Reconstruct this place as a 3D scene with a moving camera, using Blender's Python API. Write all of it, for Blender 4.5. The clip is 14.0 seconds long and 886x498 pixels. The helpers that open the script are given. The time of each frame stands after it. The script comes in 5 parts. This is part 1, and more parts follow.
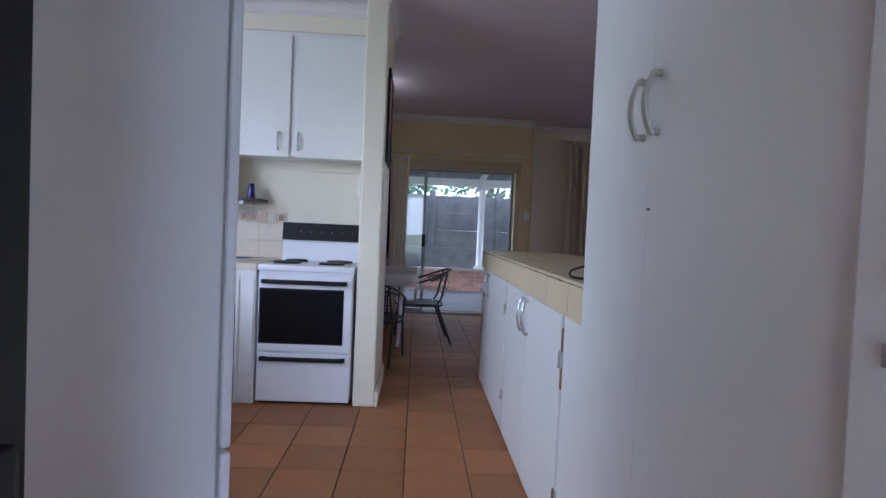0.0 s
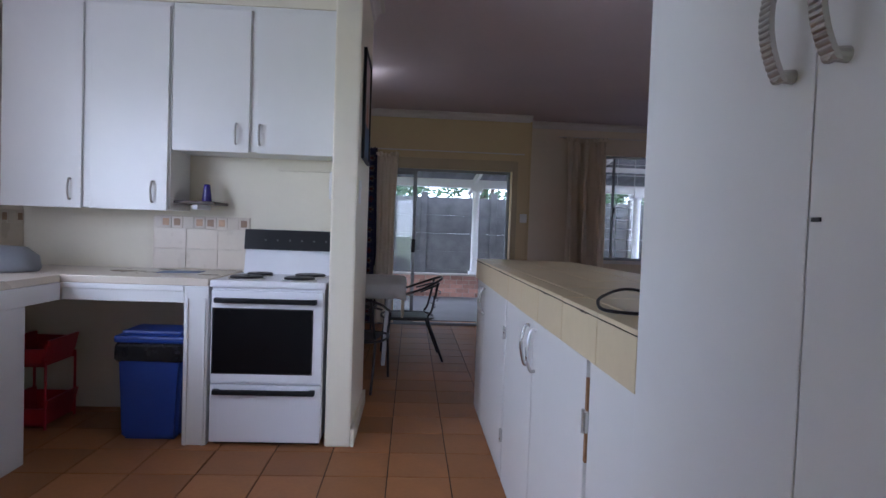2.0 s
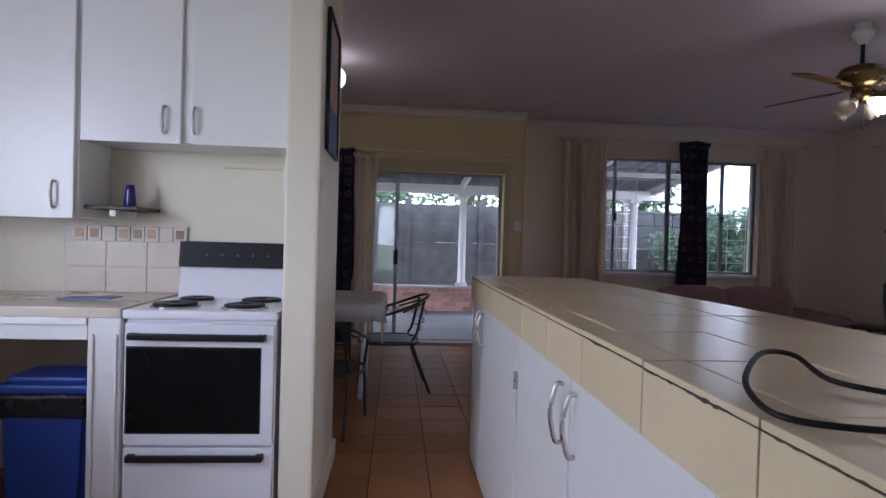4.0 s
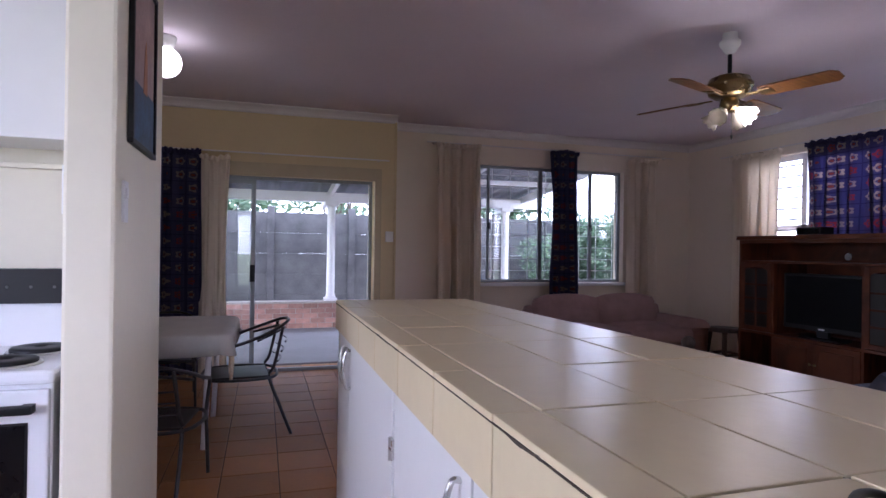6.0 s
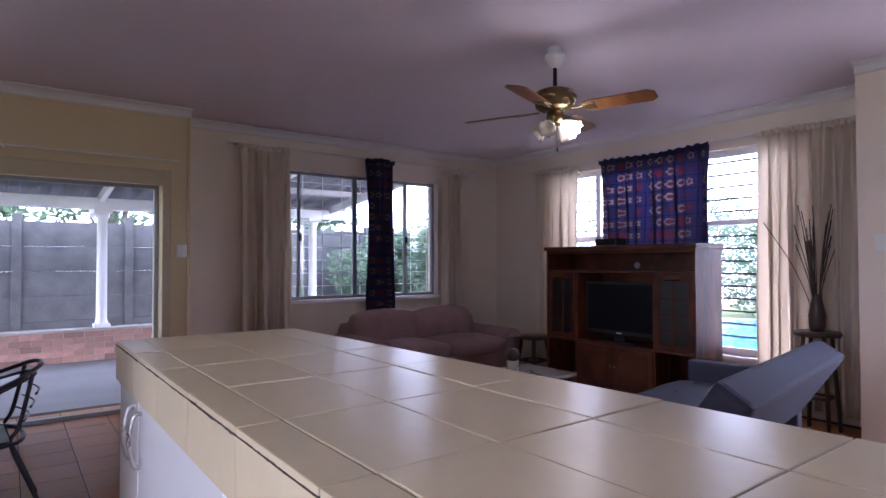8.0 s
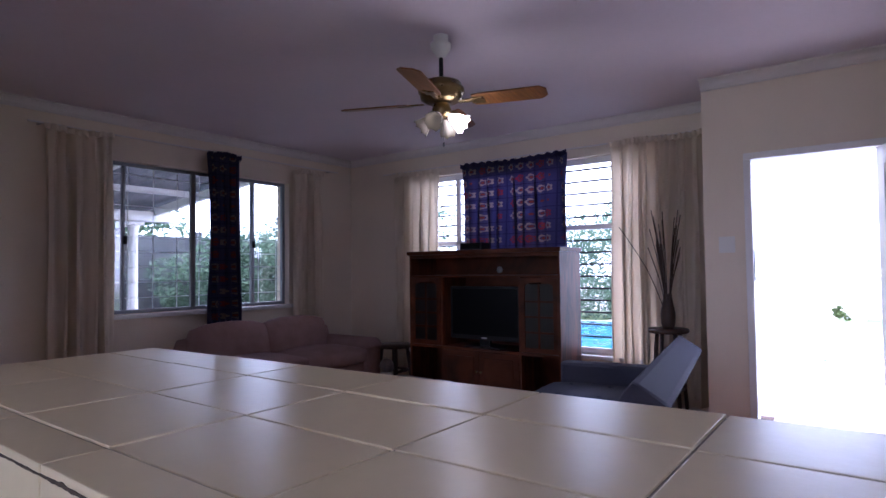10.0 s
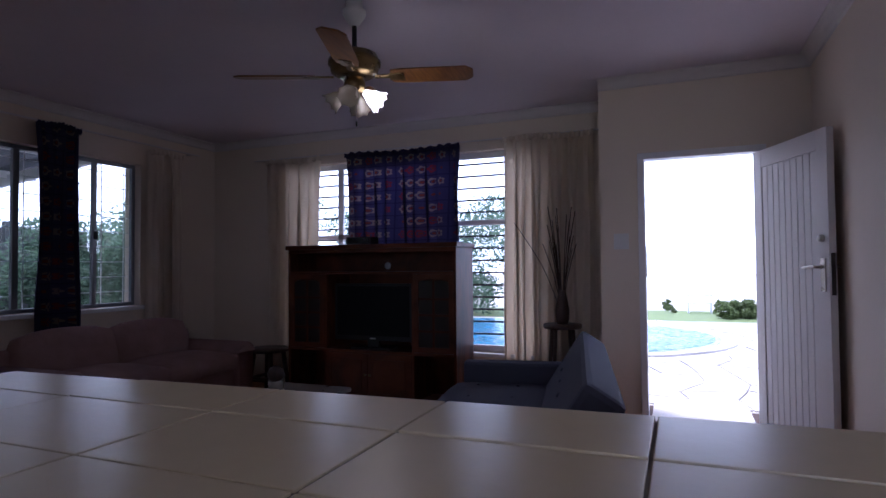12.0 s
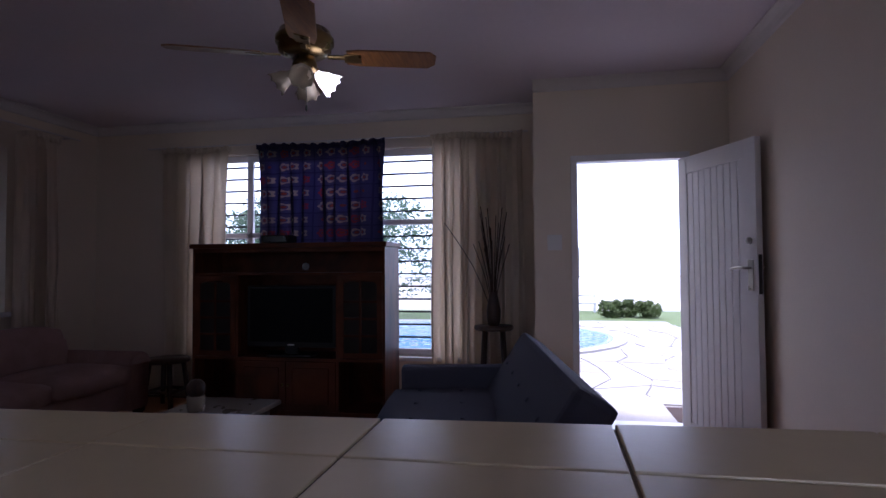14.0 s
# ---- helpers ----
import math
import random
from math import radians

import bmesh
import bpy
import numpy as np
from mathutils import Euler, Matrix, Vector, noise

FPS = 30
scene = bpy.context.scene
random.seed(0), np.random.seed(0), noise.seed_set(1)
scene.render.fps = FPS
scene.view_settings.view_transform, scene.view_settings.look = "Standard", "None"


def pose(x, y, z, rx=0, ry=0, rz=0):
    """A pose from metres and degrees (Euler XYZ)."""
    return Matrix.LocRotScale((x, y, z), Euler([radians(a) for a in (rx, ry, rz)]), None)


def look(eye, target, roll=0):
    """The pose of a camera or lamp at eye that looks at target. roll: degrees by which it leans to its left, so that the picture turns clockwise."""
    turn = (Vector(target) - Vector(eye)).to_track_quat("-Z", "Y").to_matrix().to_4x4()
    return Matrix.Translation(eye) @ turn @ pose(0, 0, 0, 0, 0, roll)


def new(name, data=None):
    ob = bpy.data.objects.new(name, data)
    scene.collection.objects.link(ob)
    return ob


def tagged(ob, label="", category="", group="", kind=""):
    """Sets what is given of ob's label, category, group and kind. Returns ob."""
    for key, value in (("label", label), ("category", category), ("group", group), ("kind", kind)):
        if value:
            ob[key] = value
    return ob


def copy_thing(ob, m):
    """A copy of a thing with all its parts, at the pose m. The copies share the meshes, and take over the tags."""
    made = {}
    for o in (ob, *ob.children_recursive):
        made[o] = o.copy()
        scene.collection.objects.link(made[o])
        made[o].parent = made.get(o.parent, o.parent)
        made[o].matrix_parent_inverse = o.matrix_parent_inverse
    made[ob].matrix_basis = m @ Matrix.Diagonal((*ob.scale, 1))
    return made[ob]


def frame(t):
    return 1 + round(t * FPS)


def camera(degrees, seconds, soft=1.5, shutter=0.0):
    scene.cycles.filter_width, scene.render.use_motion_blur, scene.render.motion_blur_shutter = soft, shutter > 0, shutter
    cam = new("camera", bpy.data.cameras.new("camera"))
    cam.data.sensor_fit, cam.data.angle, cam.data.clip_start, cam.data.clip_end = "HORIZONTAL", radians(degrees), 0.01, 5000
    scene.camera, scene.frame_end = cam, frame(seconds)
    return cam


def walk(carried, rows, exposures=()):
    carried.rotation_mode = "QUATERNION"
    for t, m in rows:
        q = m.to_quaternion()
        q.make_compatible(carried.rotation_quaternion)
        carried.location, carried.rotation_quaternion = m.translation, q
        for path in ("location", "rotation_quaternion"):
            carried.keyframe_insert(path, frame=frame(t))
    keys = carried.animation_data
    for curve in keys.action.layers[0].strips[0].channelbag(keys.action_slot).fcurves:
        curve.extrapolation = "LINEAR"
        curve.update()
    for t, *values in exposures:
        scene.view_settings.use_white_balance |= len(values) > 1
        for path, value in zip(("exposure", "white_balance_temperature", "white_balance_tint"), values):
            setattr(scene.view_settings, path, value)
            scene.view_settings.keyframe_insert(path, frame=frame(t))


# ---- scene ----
# camera and its walk
cam = camera(74.7, 14.0)
PATH = [
    (0, (0.968, 0.686, 1.175), (1.06, 2.683, 1.106), 2.5),
    (0.5, (0.979, 0.815, 1.178), (1.08, 2.811, 1.111), 2.5),
    (1, (1.012, 0.979, 1.191), (1.119, 2.975, 1.121), 2.4),
    (1.5, (1.039, 1.111, 1.199), (1.146, 3.107, 1.129), 2.2),
    (2, (1.035, 1.259, 1.207), (1.145, 3.255, 1.144), 2.0),
    (2.2, (1.037, 1.349, 1.208), (1.144, 3.345, 1.153), 2.0),
    (4.5, (1.059, 2.12, 1.225), (1.284, 4.108, 1.202), 1.3),
    (5, (1.061, 2.239, 1.231), (1.393, 4.211, 1.225), 1.1),
    (5.5, (1.123, 2.342, 1.254), (1.575, 4.29, 1.251), 0.9),
    (6, (1.159, 2.478, 1.268), (1.751, 4.388, 1.27), 0.8),
    (6.5, (1.203, 2.612, 1.256), (1.948, 4.468, 1.272), 0.5),
    (7, (1.243, 2.705, 1.275), (2.12, 4.502, 1.293), 0.2),
    (7.5, (1.236, 2.828, 1.283), (2.244, 4.555, 1.316), 0.1),
    (8, (1.187, 2.946, 1.294), (2.387, 4.546, 1.338), -0.1),
    (8.5, (1.196, 3.056, 1.283), (2.536, 4.539, 1.343), -0.4),
    (11, (1.225, 3.631, 1.253), (2.969, 4.606, 1.316), -0.5),
    (11.5, (1.254, 3.743, 1.253), (3.065, 4.589, 1.313), -0.5),
    (12, (1.303, 3.887, 1.242), (3.156, 4.637, 1.302), -0.5),
    (12.5, (1.329, 4.015, 1.252), (3.211, 4.691, 1.31), -0.5),
    (13, (1.36, 4.114, 1.244), (3.266, 4.717, 1.309), -0.3),
    (13.5, (1.349, 4.23, 1.244), (3.29, 4.711, 1.304), -0.4),
    (14, (1.376, 4.32, 1.234), (3.341, 4.683, 1.298), -0.4),
]
EXPOSURES = [(0.0, 1.12, 5080, 19), (2.2, 0.9, 5280, 21), (5.0, 1.10, 5500, 27), (6.5, 1.72, 5350, 32), (8.7, 1.70, 5300, 33), (10.8, 0.70, 5080, 32), (12.0, 0.08, 5100, 31), (14.0, -0.16, 5250, 33)]
walk(cam, [(t, look(eye, target, roll)) for t, eye, target, roll in PATH], EXPOSURES)

# world, sun and large lights
world = bpy.data.worlds.new("overcast")
scene.world = world
world.use_nodes = True
wn = world.node_tree.nodes
sky = wn.new("ShaderNodeTexSky")
sky.sky_type, sky.sun_disc = "NISHITA", False
sky.sun_elevation, sky.sun_rotation = radians(72), radians(40)
sky.air_density, sky.dust_density = 1.0, 4.0
world.node_tree.links.new(sky.outputs[0], wn["Background"].inputs[0])
wn["Background"].inputs[1].default_value = 0.15
sun = new("sun", bpy.data.lights.new("sun", "SUN"))
sun.data.energy, sun.data.angle, sun.data.color = 4.8, radians(14), (1.0, 0.97, 0.92)
sun.matrix_world = look((12, 15, 40), (4, 5, 0))


def opening_light(name, m, width, height, watts, color=(0.92, 0.95, 1.0)):
    """An area lamp set in a wall opening, in place of the sky's light."""
    lamp = new(name, bpy.data.lights.new(name, "AREA"))
    lamp.data.shape, lamp.data.size, lamp.data.size_y = "RECTANGLE", width, height
    lamp.data.energy, lamp.data.color = watts, color
    lamp.matrix_world = m
    return lamp


opening_light("east_window_sky", look((6.58, 6.42, 1.88), (3.0, 6.2, 0.9)), 1.05, 0.75, 5.5)
# added fill lamp for the stove wall, in an assumed, unseen opening
opening_light("kitchen_fill_light", look((-1.50, 2.9, 1.55), (0.0, 4.9, 1.7)), 1.2, 1.0, 8.8)
opening_light("entry_sky", look((0.9, -1.52, 1.2), (0.9, 3.0, 1.0)), 1.6, 1.9, 2.4)


def bulb(name, place, watts, color=(1.0, 0.86, 0.66), radius=0.04):
    lamp = new(name, bpy.data.lights.new(name, "POINT"))
    lamp.data.energy, lamp.data.color, lamp.data.shadow_soft_size = watts, color, radius
    lamp.location = place
    return lamp


bulb("fan_bulb", (4.03, 5.34, 2.06), 0.7, (1.0, 0.86, 0.66), 0.08)
bulb("globe_bulb", (0.52, 6.75, 2.37), 0.18, (1.0, 0.84, 0.58), 0.11)


# materials
def material(name, color, rough=0.5, metal=0.0, scale=6.0, vary=0.12, fine=60.0, bump=0.1, spec=0.5, rough_vary=0.1,
             transmit=0.0, emit=0.0, translucent=0.0, island=0.0, alpha=1.0):
    """Base colour with stains at one scale and grain at another, fine relief and uneven gloss."""
    m = bpy.data.materials.new(name)
    m.use_nodes = True
    n, l = m.node_tree.nodes, m.node_tree.links
    b = n["Principled BSDF"]
    tc = n.new("ShaderNodeTexCoord")
    big, small = n.new("ShaderNodeTexNoise"), n.new("ShaderNodeTexNoise")
    big.inputs["Scale"].default_value, big.inputs["Detail"].default_value = scale, 4
    small.inputs["Scale"].default_value, small.inputs["Detail"].default_value = fine, 3
    for t in (big, small):
        l.new(tc.outputs["Object"], t.inputs["Vector"])
    add = n.new("ShaderNodeMath")
    add.operation = "MULTIPLY_ADD"
    l.new(small.outputs["Fac"], add.inputs[0])
    add.inputs[1].default_value = 0.4
    l.new(big.outputs["Fac"], add.inputs[2])
    ramp = n.new("ShaderNodeMapRange")
    ramp.inputs["From Min"].default_value, ramp.inputs["From Max"].default_value = 0.25, 1.15
    ramp.inputs["To Min"].default_value, ramp.inputs["To Max"].default_value = 1 - vary, 1 + vary
    l.new(add.outputs[0], ramp.inputs["Value"])
    last = ramp.outputs[0]
    if island:
        info = n.new("ShaderNodeObjectInfo")
        r2 = n.new("ShaderNodeMapRange")
        r2.inputs["To Min"].default_value, r2.inputs["To Max"].default_value = 1 - island, 1 + island
        l.new(info.outputs["Random"], r2.inputs["Value"])
        mul = n.new("ShaderNodeMath")
        mul.operation = "MULTIPLY"
        l.new(last, mul.inputs[0])
        l.new(r2.outputs[0], mul.inputs[1])
        last = mul.outputs[0]
    tint = n.new("ShaderNodeVectorMath")
    tint.operation = "SCALE"
    tint.inputs[0].default_value = color[:3]
    l.new(last, tint.inputs["Scale"])
    l.new(tint.outputs[0], b.inputs["Base Color"])
    rr = n.new("ShaderNodeMapRange")
    rr.inputs["From Min"].default_value, rr.inputs["From Max"].default_value = 0.1, 0.9
    rr.inputs["To Min"].default_value, rr.inputs["To Max"].default_value = max(0.02, rough - rough_vary), min(1, rough + rough_vary)
    l.new(big.outputs["Fac"], rr.inputs["Value"])
    l.new(rr.outputs[0], b.inputs["Roughness"])
    b.inputs["Metallic"].default_value = metal
    b.inputs["Specular IOR Level"].default_value = spec
    b.inputs["Transmission Weight"].default_value = transmit
    b.inputs["Alpha"].default_value = alpha
    if bump:
        bp = n.new("ShaderNodeBump")
        bp.inputs["Strength"].default_value, bp.inputs["Distance"].default_value = bump, 0.0012
        l.new(small.outputs["Fac"], bp.inputs["Height"])
        l.new(bp.outputs[0], b.inputs["Normal"])
    if emit:
        b.inputs["Emission Color"].default_value = (*color[:3], 1)
        b.inputs["Emission Strength"].default_value = emit
    if translucent:
        tr, mix = n.new("ShaderNodeBsdfTranslucent"), n.new("ShaderNodeMixShader")
        l.new(tint.outputs[0], tr.inputs["Color"])
        mix.inputs[0].default_value = translucent
        l.new(b.outputs[0], mix.inputs[1])
        l.new(tr.outputs[0], mix.inputs[2])
        l.new(mix.outputs[0], n["Material Output"].inputs["Surface"])
    return m


def wood(name, dark, light, scale=3.0, rough=0.4, stretch=(1, 12, 1), spec=0.5):
    """Wood with long uneven grain."""
    m = bpy.data.materials.new(name)
    m.use_nodes = True
    n, l = m.node_tree.nodes, m.node_tree.links
    b = n["Principled BSDF"]
    tc, mp = n.new("ShaderNodeTexCoord"), n.new("ShaderNodeMapping")
    mp.inputs["Scale"].default_value = stretch
    l.new(tc.outputs["Object"], mp.inputs["Vector"])
    no = n.new("ShaderNodeTexNoise")
    no.inputs["Scale"].default_value, no.inputs["Detail"].default_value, no.inputs["Distortion"].default_value = scale, 6, 1.2
    l.new(mp.outputs[0], no.inputs["Vector"])
    cr = n.new("ShaderNodeValToRGB")
    cr.color_ramp.elements[0].position, cr.color_ramp.elements[0].color = 0.3, (*dark, 1)
    cr.color_ramp.elements[1].position, cr.color_ramp.elements[1].color = 0.7, (*light, 1)
    l.new(no.outputs["Fac"], cr.inputs[0])
    l.new(cr.outputs[0], b.inputs["Base Color"])
    b.inputs["Roughness"].default_value, b.inputs["Specular IOR Level"].default_value = rough, spec
    bp = n.new("ShaderNodeBump")
    bp.inputs["Strength"].default_value, bp.inputs["Distance"].default_value = 0.15, 0.003
    l.new(no.outputs["Fac"], bp.inputs["Height"])
    l.new(bp.outputs[0], b.inputs["Normal"])
    return m


def printed_cloth(name):
    """Blue curtain cloth with a plaid ground and rows of small flowers, laid out on the cloth's own UVs in metres."""
    m = bpy.data.materials.new(name)
    m.use_nodes = True
    n, l = m.node_tree.nodes, m.node_tree.links
    b = n["Principled BSDF"]

    def math_node(op, a, c=None, d=None):
        q = n.new("ShaderNodeMath")
        q.operation = op
        for i, v in enumerate((a, c, d)):
            if v is None:
                continue
            if isinstance(v, (int, float)):
                q.inputs[i].default_value = v
            else:
                l.new(v, q.inputs[i])
        return q.outputs[0]

    def blend(fac, a, c):
        q = n.new("ShaderNodeMix")
        q.data_type = "RGBA"
        for i, v in ((0, fac), (6, a), (7, c)):
            if isinstance(v, tuple):
                q.inputs[i].default_value = v
            else:
                l.new(v, q.inputs[i])
        return q.outputs[2]

    uv, sep = n.new("ShaderNodeUVMap"), n.new("ShaderNodeSeparateXYZ")
    l.new(uv.outputs[0], sep.inputs[0])
    u, v = math_node("DIVIDE", sep.outputs[0], 0.145), math_node("DIVIDE", sep.outputs[1], 0.125)
    fu, fv = math_node("SUBTRACT", math_node("FRACT", u), 0.5), math_node("SUBTRACT", math_node("FRACT", v), 0.5)
    r = math_node("SQRT", math_node("ADD", math_node("MULTIPLY", fu, fu), math_node("MULTIPLY", fv, fv)))
    ang = math_node("ARCTAN2", fv, fu)
    petal = math_node("MULTIPLY_ADD", math_node("COSINE", math_node("MULTIPLY", ang, 5.0)), 0.05, 0.27)
    ring = math_node("MULTIPLY", math_node("LESS_THAN", r, petal), math_node("GREATER_THAN", r, 0.15))
    core = math_node("LESS_THAN", r, 0.10)
    comb = n.new("ShaderNodeCombineXYZ")
    l.new(math_node("FLOOR", u), comb.inputs[0])
    l.new(math_node("FLOOR", v), comb.inputs[1])
    wh = n.new("ShaderNodeTexWhiteNoise")
    l.new(comb.outputs[0], wh.inputs["Vector"])
    red = math_node("GREATER_THAN", wh.outputs["Value"], 0.74)
    gap = math_node("LESS_THAN", wh.outputs["Value"], 0.12)
    line = math_node("MAXIMUM", math_node("GREATER_THAN", math_node("ABSOLUTE", fu), 0.465), math_node("GREATER_THAN", math_node("ABSOLUTE", fv), 0.46))
    ground = blend(line, (0.085, 0.080, 0.160, 1), (0.060, 0.055, 0.120, 1))
    petals = blend(red, (0.29, 0.24, 0.22, 1), (0.24, 0.06, 0.08, 1))
    ring = math_node("MULTIPLY", ring, math_node("SUBTRACT", 1.0, gap))
    colour = blend(core, blend(ring, ground, petals), (0.22, 0.07, 0.06, 1))
    l.new(colour, b.inputs["Base Color"])
    b.inputs["Roughness"].default_value, b.inputs["Specular IOR Level"].default_value = 0.85, 0.15
    tr, mix = n.new("ShaderNodeBsdfTranslucent"), n.new("ShaderNodeMixShader")
    l.new(colour, tr.inputs["Color"])
    mix.inputs[0].default_value = 0.55
    l.new(b.outputs[0], mix.inputs[1])
    l.new(tr.outputs[0], mix.inputs[2])
    l.new(mix.outputs[0], n["Material Output"].inputs["Surface"])
    return m


def glass(name, color=(0.95, 0.98, 0.98), rough=0.0):
    m = bpy.data.materials.new(name)
    m.use_nodes = True
    b = m.node_tree.nodes["Principled BSDF"]
    b.inputs["Base Color"].default_value = (*color, 1)
    b.inputs["Roughness"].default_value, b.inputs["Transmission Weight"].default_value = rough, 1.0
    b.inputs["IOR"].default_value = 1.45
    return m


WHITE_WALL = material("white_wall_paint", (0.79, 0.695, 0.575), 0.75, vary=0.05, scale=2.0, bump=0.25, fine=45)
CREAM_WALL = material("cream_wall_paint", (0.66, 0.53, 0.31), 0.75, vary=0.06, scale=2.0, bump=0.25, fine=45)
PIER_PAINT = material("ivory_pier_paint", (0.80, 0.745, 0.60), 0.55, vary=0.05, scale=3.0, bump=0.2, fine=30)
CEILING = material("ceiling_paint", (0.73, 0.655, 0.71), 0.8, vary=0.06, scale=1.5, bump=0.2, fine=25)
CORNICE = material("cornice_paint", (0.72, 0.68, 0.66), 0.7, vary=0.04)
CABINET = material("white_cabinet_enamel", (0.80, 0.80, 0.78), 0.34, vary=0.03, scale=1.5, bump=0.10, fine=18, rough_vary=0.0)
ENAMEL = material("stove_enamel", (0.82, 0.83, 0.86), 0.18, vary=0.02, scale=2, bump=0.03, rough_vary=0.0)
FRIDGE = material("fridge_enamel", (0.66, 0.67, 0.74), 0.20, vary=0.02, scale=1.5, bump=0.06, fine=120, rough_vary=0.0)
BLACK = material("black_plastic", (0.009, 0.009, 0.010), 0.45, spec=0.3, vary=0.2, bump=0.05)
BLACK_GLASS = material("oven_glass", (0.006, 0.006, 0.007), 0.22, vary=0.1, bump=0.0, spec=0.22)
TERRACOTTA = material("terracotta_tile", (0.38, 0.172, 0.068), 0.46, vary=0.22, scale=5, fine=45, bump=0.25, spec=0.2, island=0.15, rough_vary=0.12)
GROUT = material("dark_grout", (0.055, 0.030, 0.020), 0.9, vary=0.2, bump=0.4)
COUNTER_TILE = material("cream_counter_tile", (0.72, 0.605, 0.385), 0.30, spec=0.4, vary=0.09, scale=2.0, fine=28, bump=0.5, island=0.03, rough_vary=0.0)
COUNTER_GROUT = material("dirty_counter_grout", (0.25, 0.21, 0.155), 0.9, vary=0.6, scale=18, bump=0.6)
WALL_TILE = material("beige_wall_tile", (0.66, 0.58, 0.47), 0.3, vary=0.08, bump=0.08, island=0.05)
BORDER_TILE = material("tan_border_tile", (0.42, 0.26, 0.15), 0.4, vary=0.25, scale=40, bump=0.1, island=0.35)
CREAM_CLOTH = material("cream_curtain_cloth", (0.87, 0.785, 0.67), 0.9, vary=0.06, scale=5, fine=300, bump=0.25, spec=0.15, translucent=0.55)
BLUE_CLOTH = printed_cloth("blue_flower_cloth")
MAUVE = material("mauve_velour", (0.33, 0.215, 0.205), 0.9, vary=0.25, scale=7, fine=160, bump=0.5, spec=0.2)
BLUE_GREY = material("blue_grey_upholstery", (0.070, 0.073, 0.105), 0.85, vary=0.18, scale=8, fine=240, bump=0.5, spec=0.25)
CHROME = material("brushed_chrome", (0.55, 0.55, 0.54), 0.28, metal=1.0, vary=0.1, fine=150, bump=0.1)
ALUMINIUM = material("grey_window_metal", (0.30, 0.32, 0.34), 0.45, metal=0.6, vary=0.1, bump=0.1)
BRASS = material("antique_brass", (0.20, 0.14, 0.06), 0.30, metal=1.0, vary=0.25, scale=20, bump=0.1)
IRON = material("dark_metal_tube", (0.020, 0.017, 0.020), 0.35, vary=0.2, bump=0.1)
WHITE_PAINT = material("white_gloss_paint", (0.80, 0.79, 0.80), 0.35, vary=0.05, scale=4, bump=0.12, fine=30)
WHITE_PLASTIC = material("white_plastic", (0.78, 0.77, 0.74), 0.4, vary=0.03, bump=0.03)
MAHOGANY = wood("mahogany_veneer", (0.036, 0.010, 0.004), (0.130, 0.036, 0.013), 2.5, 0.42, (6, 1, 1), 0.18)
DARK_WOOD = wood("dark_stained_wood", (0.018, 0.010, 0.007), (0.06, 0.03, 0.018), 4, 0.45, (8, 8, 1))
OAK_BLADE = wood("golden_fan_blade", (0.12, 0.048, 0.014), (0.27, 0.12, 0.035), 6, 0.3, (1, 12, 1))
RAW_BOARD = wood("raw_chipboard", (0.25, 0.12, 0.05), (0.40, 0.22, 0.10), 20, 0.8, (1, 1, 1))
FRAME_PAINT = material("beige_door_trim", (0.50, 0.41, 0.26), 0.5, vary=0.08, bump=0.15)
PANE = glass("clear_pane")
SMOKED = material("smoked_cabinet_glass", (0.020, 0.014, 0.012), 0.35, spec=0.06, vary=0.1, bump=0.0, transmit=0.3, rough_vary=0.0)
SCREEN = material("television_screen", (0.006, 0.006, 0.007), 0.35, spec=0.05, vary=0.05, bump=0.0, rough_vary=0.0)
NICKEL = material("ribbed_nickel", (0.42, 0.40, 0.36), 0.32, metal=1.0, vary=0.15, fine=150, bump=0.15)
BLUE_PLASTIC = material("blue_bin_plastic", (0.025, 0.065, 0.33), 0.42, vary=0.1, bump=0.15)
RED_PLASTIC = material("red_plastic", (0.45, 0.02, 0.035), 0.35, vary=0.1, bump=0.05)
BAG = material("black_bin_bag", (0.010, 0.010, 0.012), 0.25, vary=0.3, scale=25, bump=0.8, fine=60)
LIT_GLASS = material("lit_glass_shade", (1.0, 0.93, 0.80), 0.3, emit=5.5, bump=0.0)
GLOBE_GLASS = material("lit_globe_glass", (1.0, 0.94, 0.80), 0.3, emit=2.0, bump=0.0)
FROSTED = material("frosted_glass_shade", (0.58, 0.52, 0.42), 0.25, transmit=0.5, bump=0.2, fine=50)


# building blocks
def box(bm, x0, x1, y0, y1, z0, z1, bevel=0.0, m=None):
    """A box, with its edges rounded where bevel is given."""
    one = bmesh.new()
    bmesh.ops.create_cube(one, size=1)
    bmesh.ops.scale(one, vec=(x1 - x0, y1 - y0, z1 - z0), verts=one.verts)
    bmesh.ops.translate(one, vec=((x0 + x1) / 2, (y0 + y1) / 2, (z0 + z1) / 2), verts=one.verts)
    if bevel:
        bmesh.ops.bevel(one, geom=one.edges[:], offset=bevel, segments=2, profile=0.6, affect="EDGES")
    if m is not None:
        bmesh.ops.transform(one, matrix=m, verts=one.verts)
    merge(bm, one)
    return bm


def merge(bm, one):
    me = bpy.data.meshes.new("tmp")
    one.to_mesh(me)
    one.free()
    bm.from_mesh(me)
    bpy.data.meshes.remove(me)


def slab(*args, **kw):
    return box(bmesh.new(), *args, **kw)


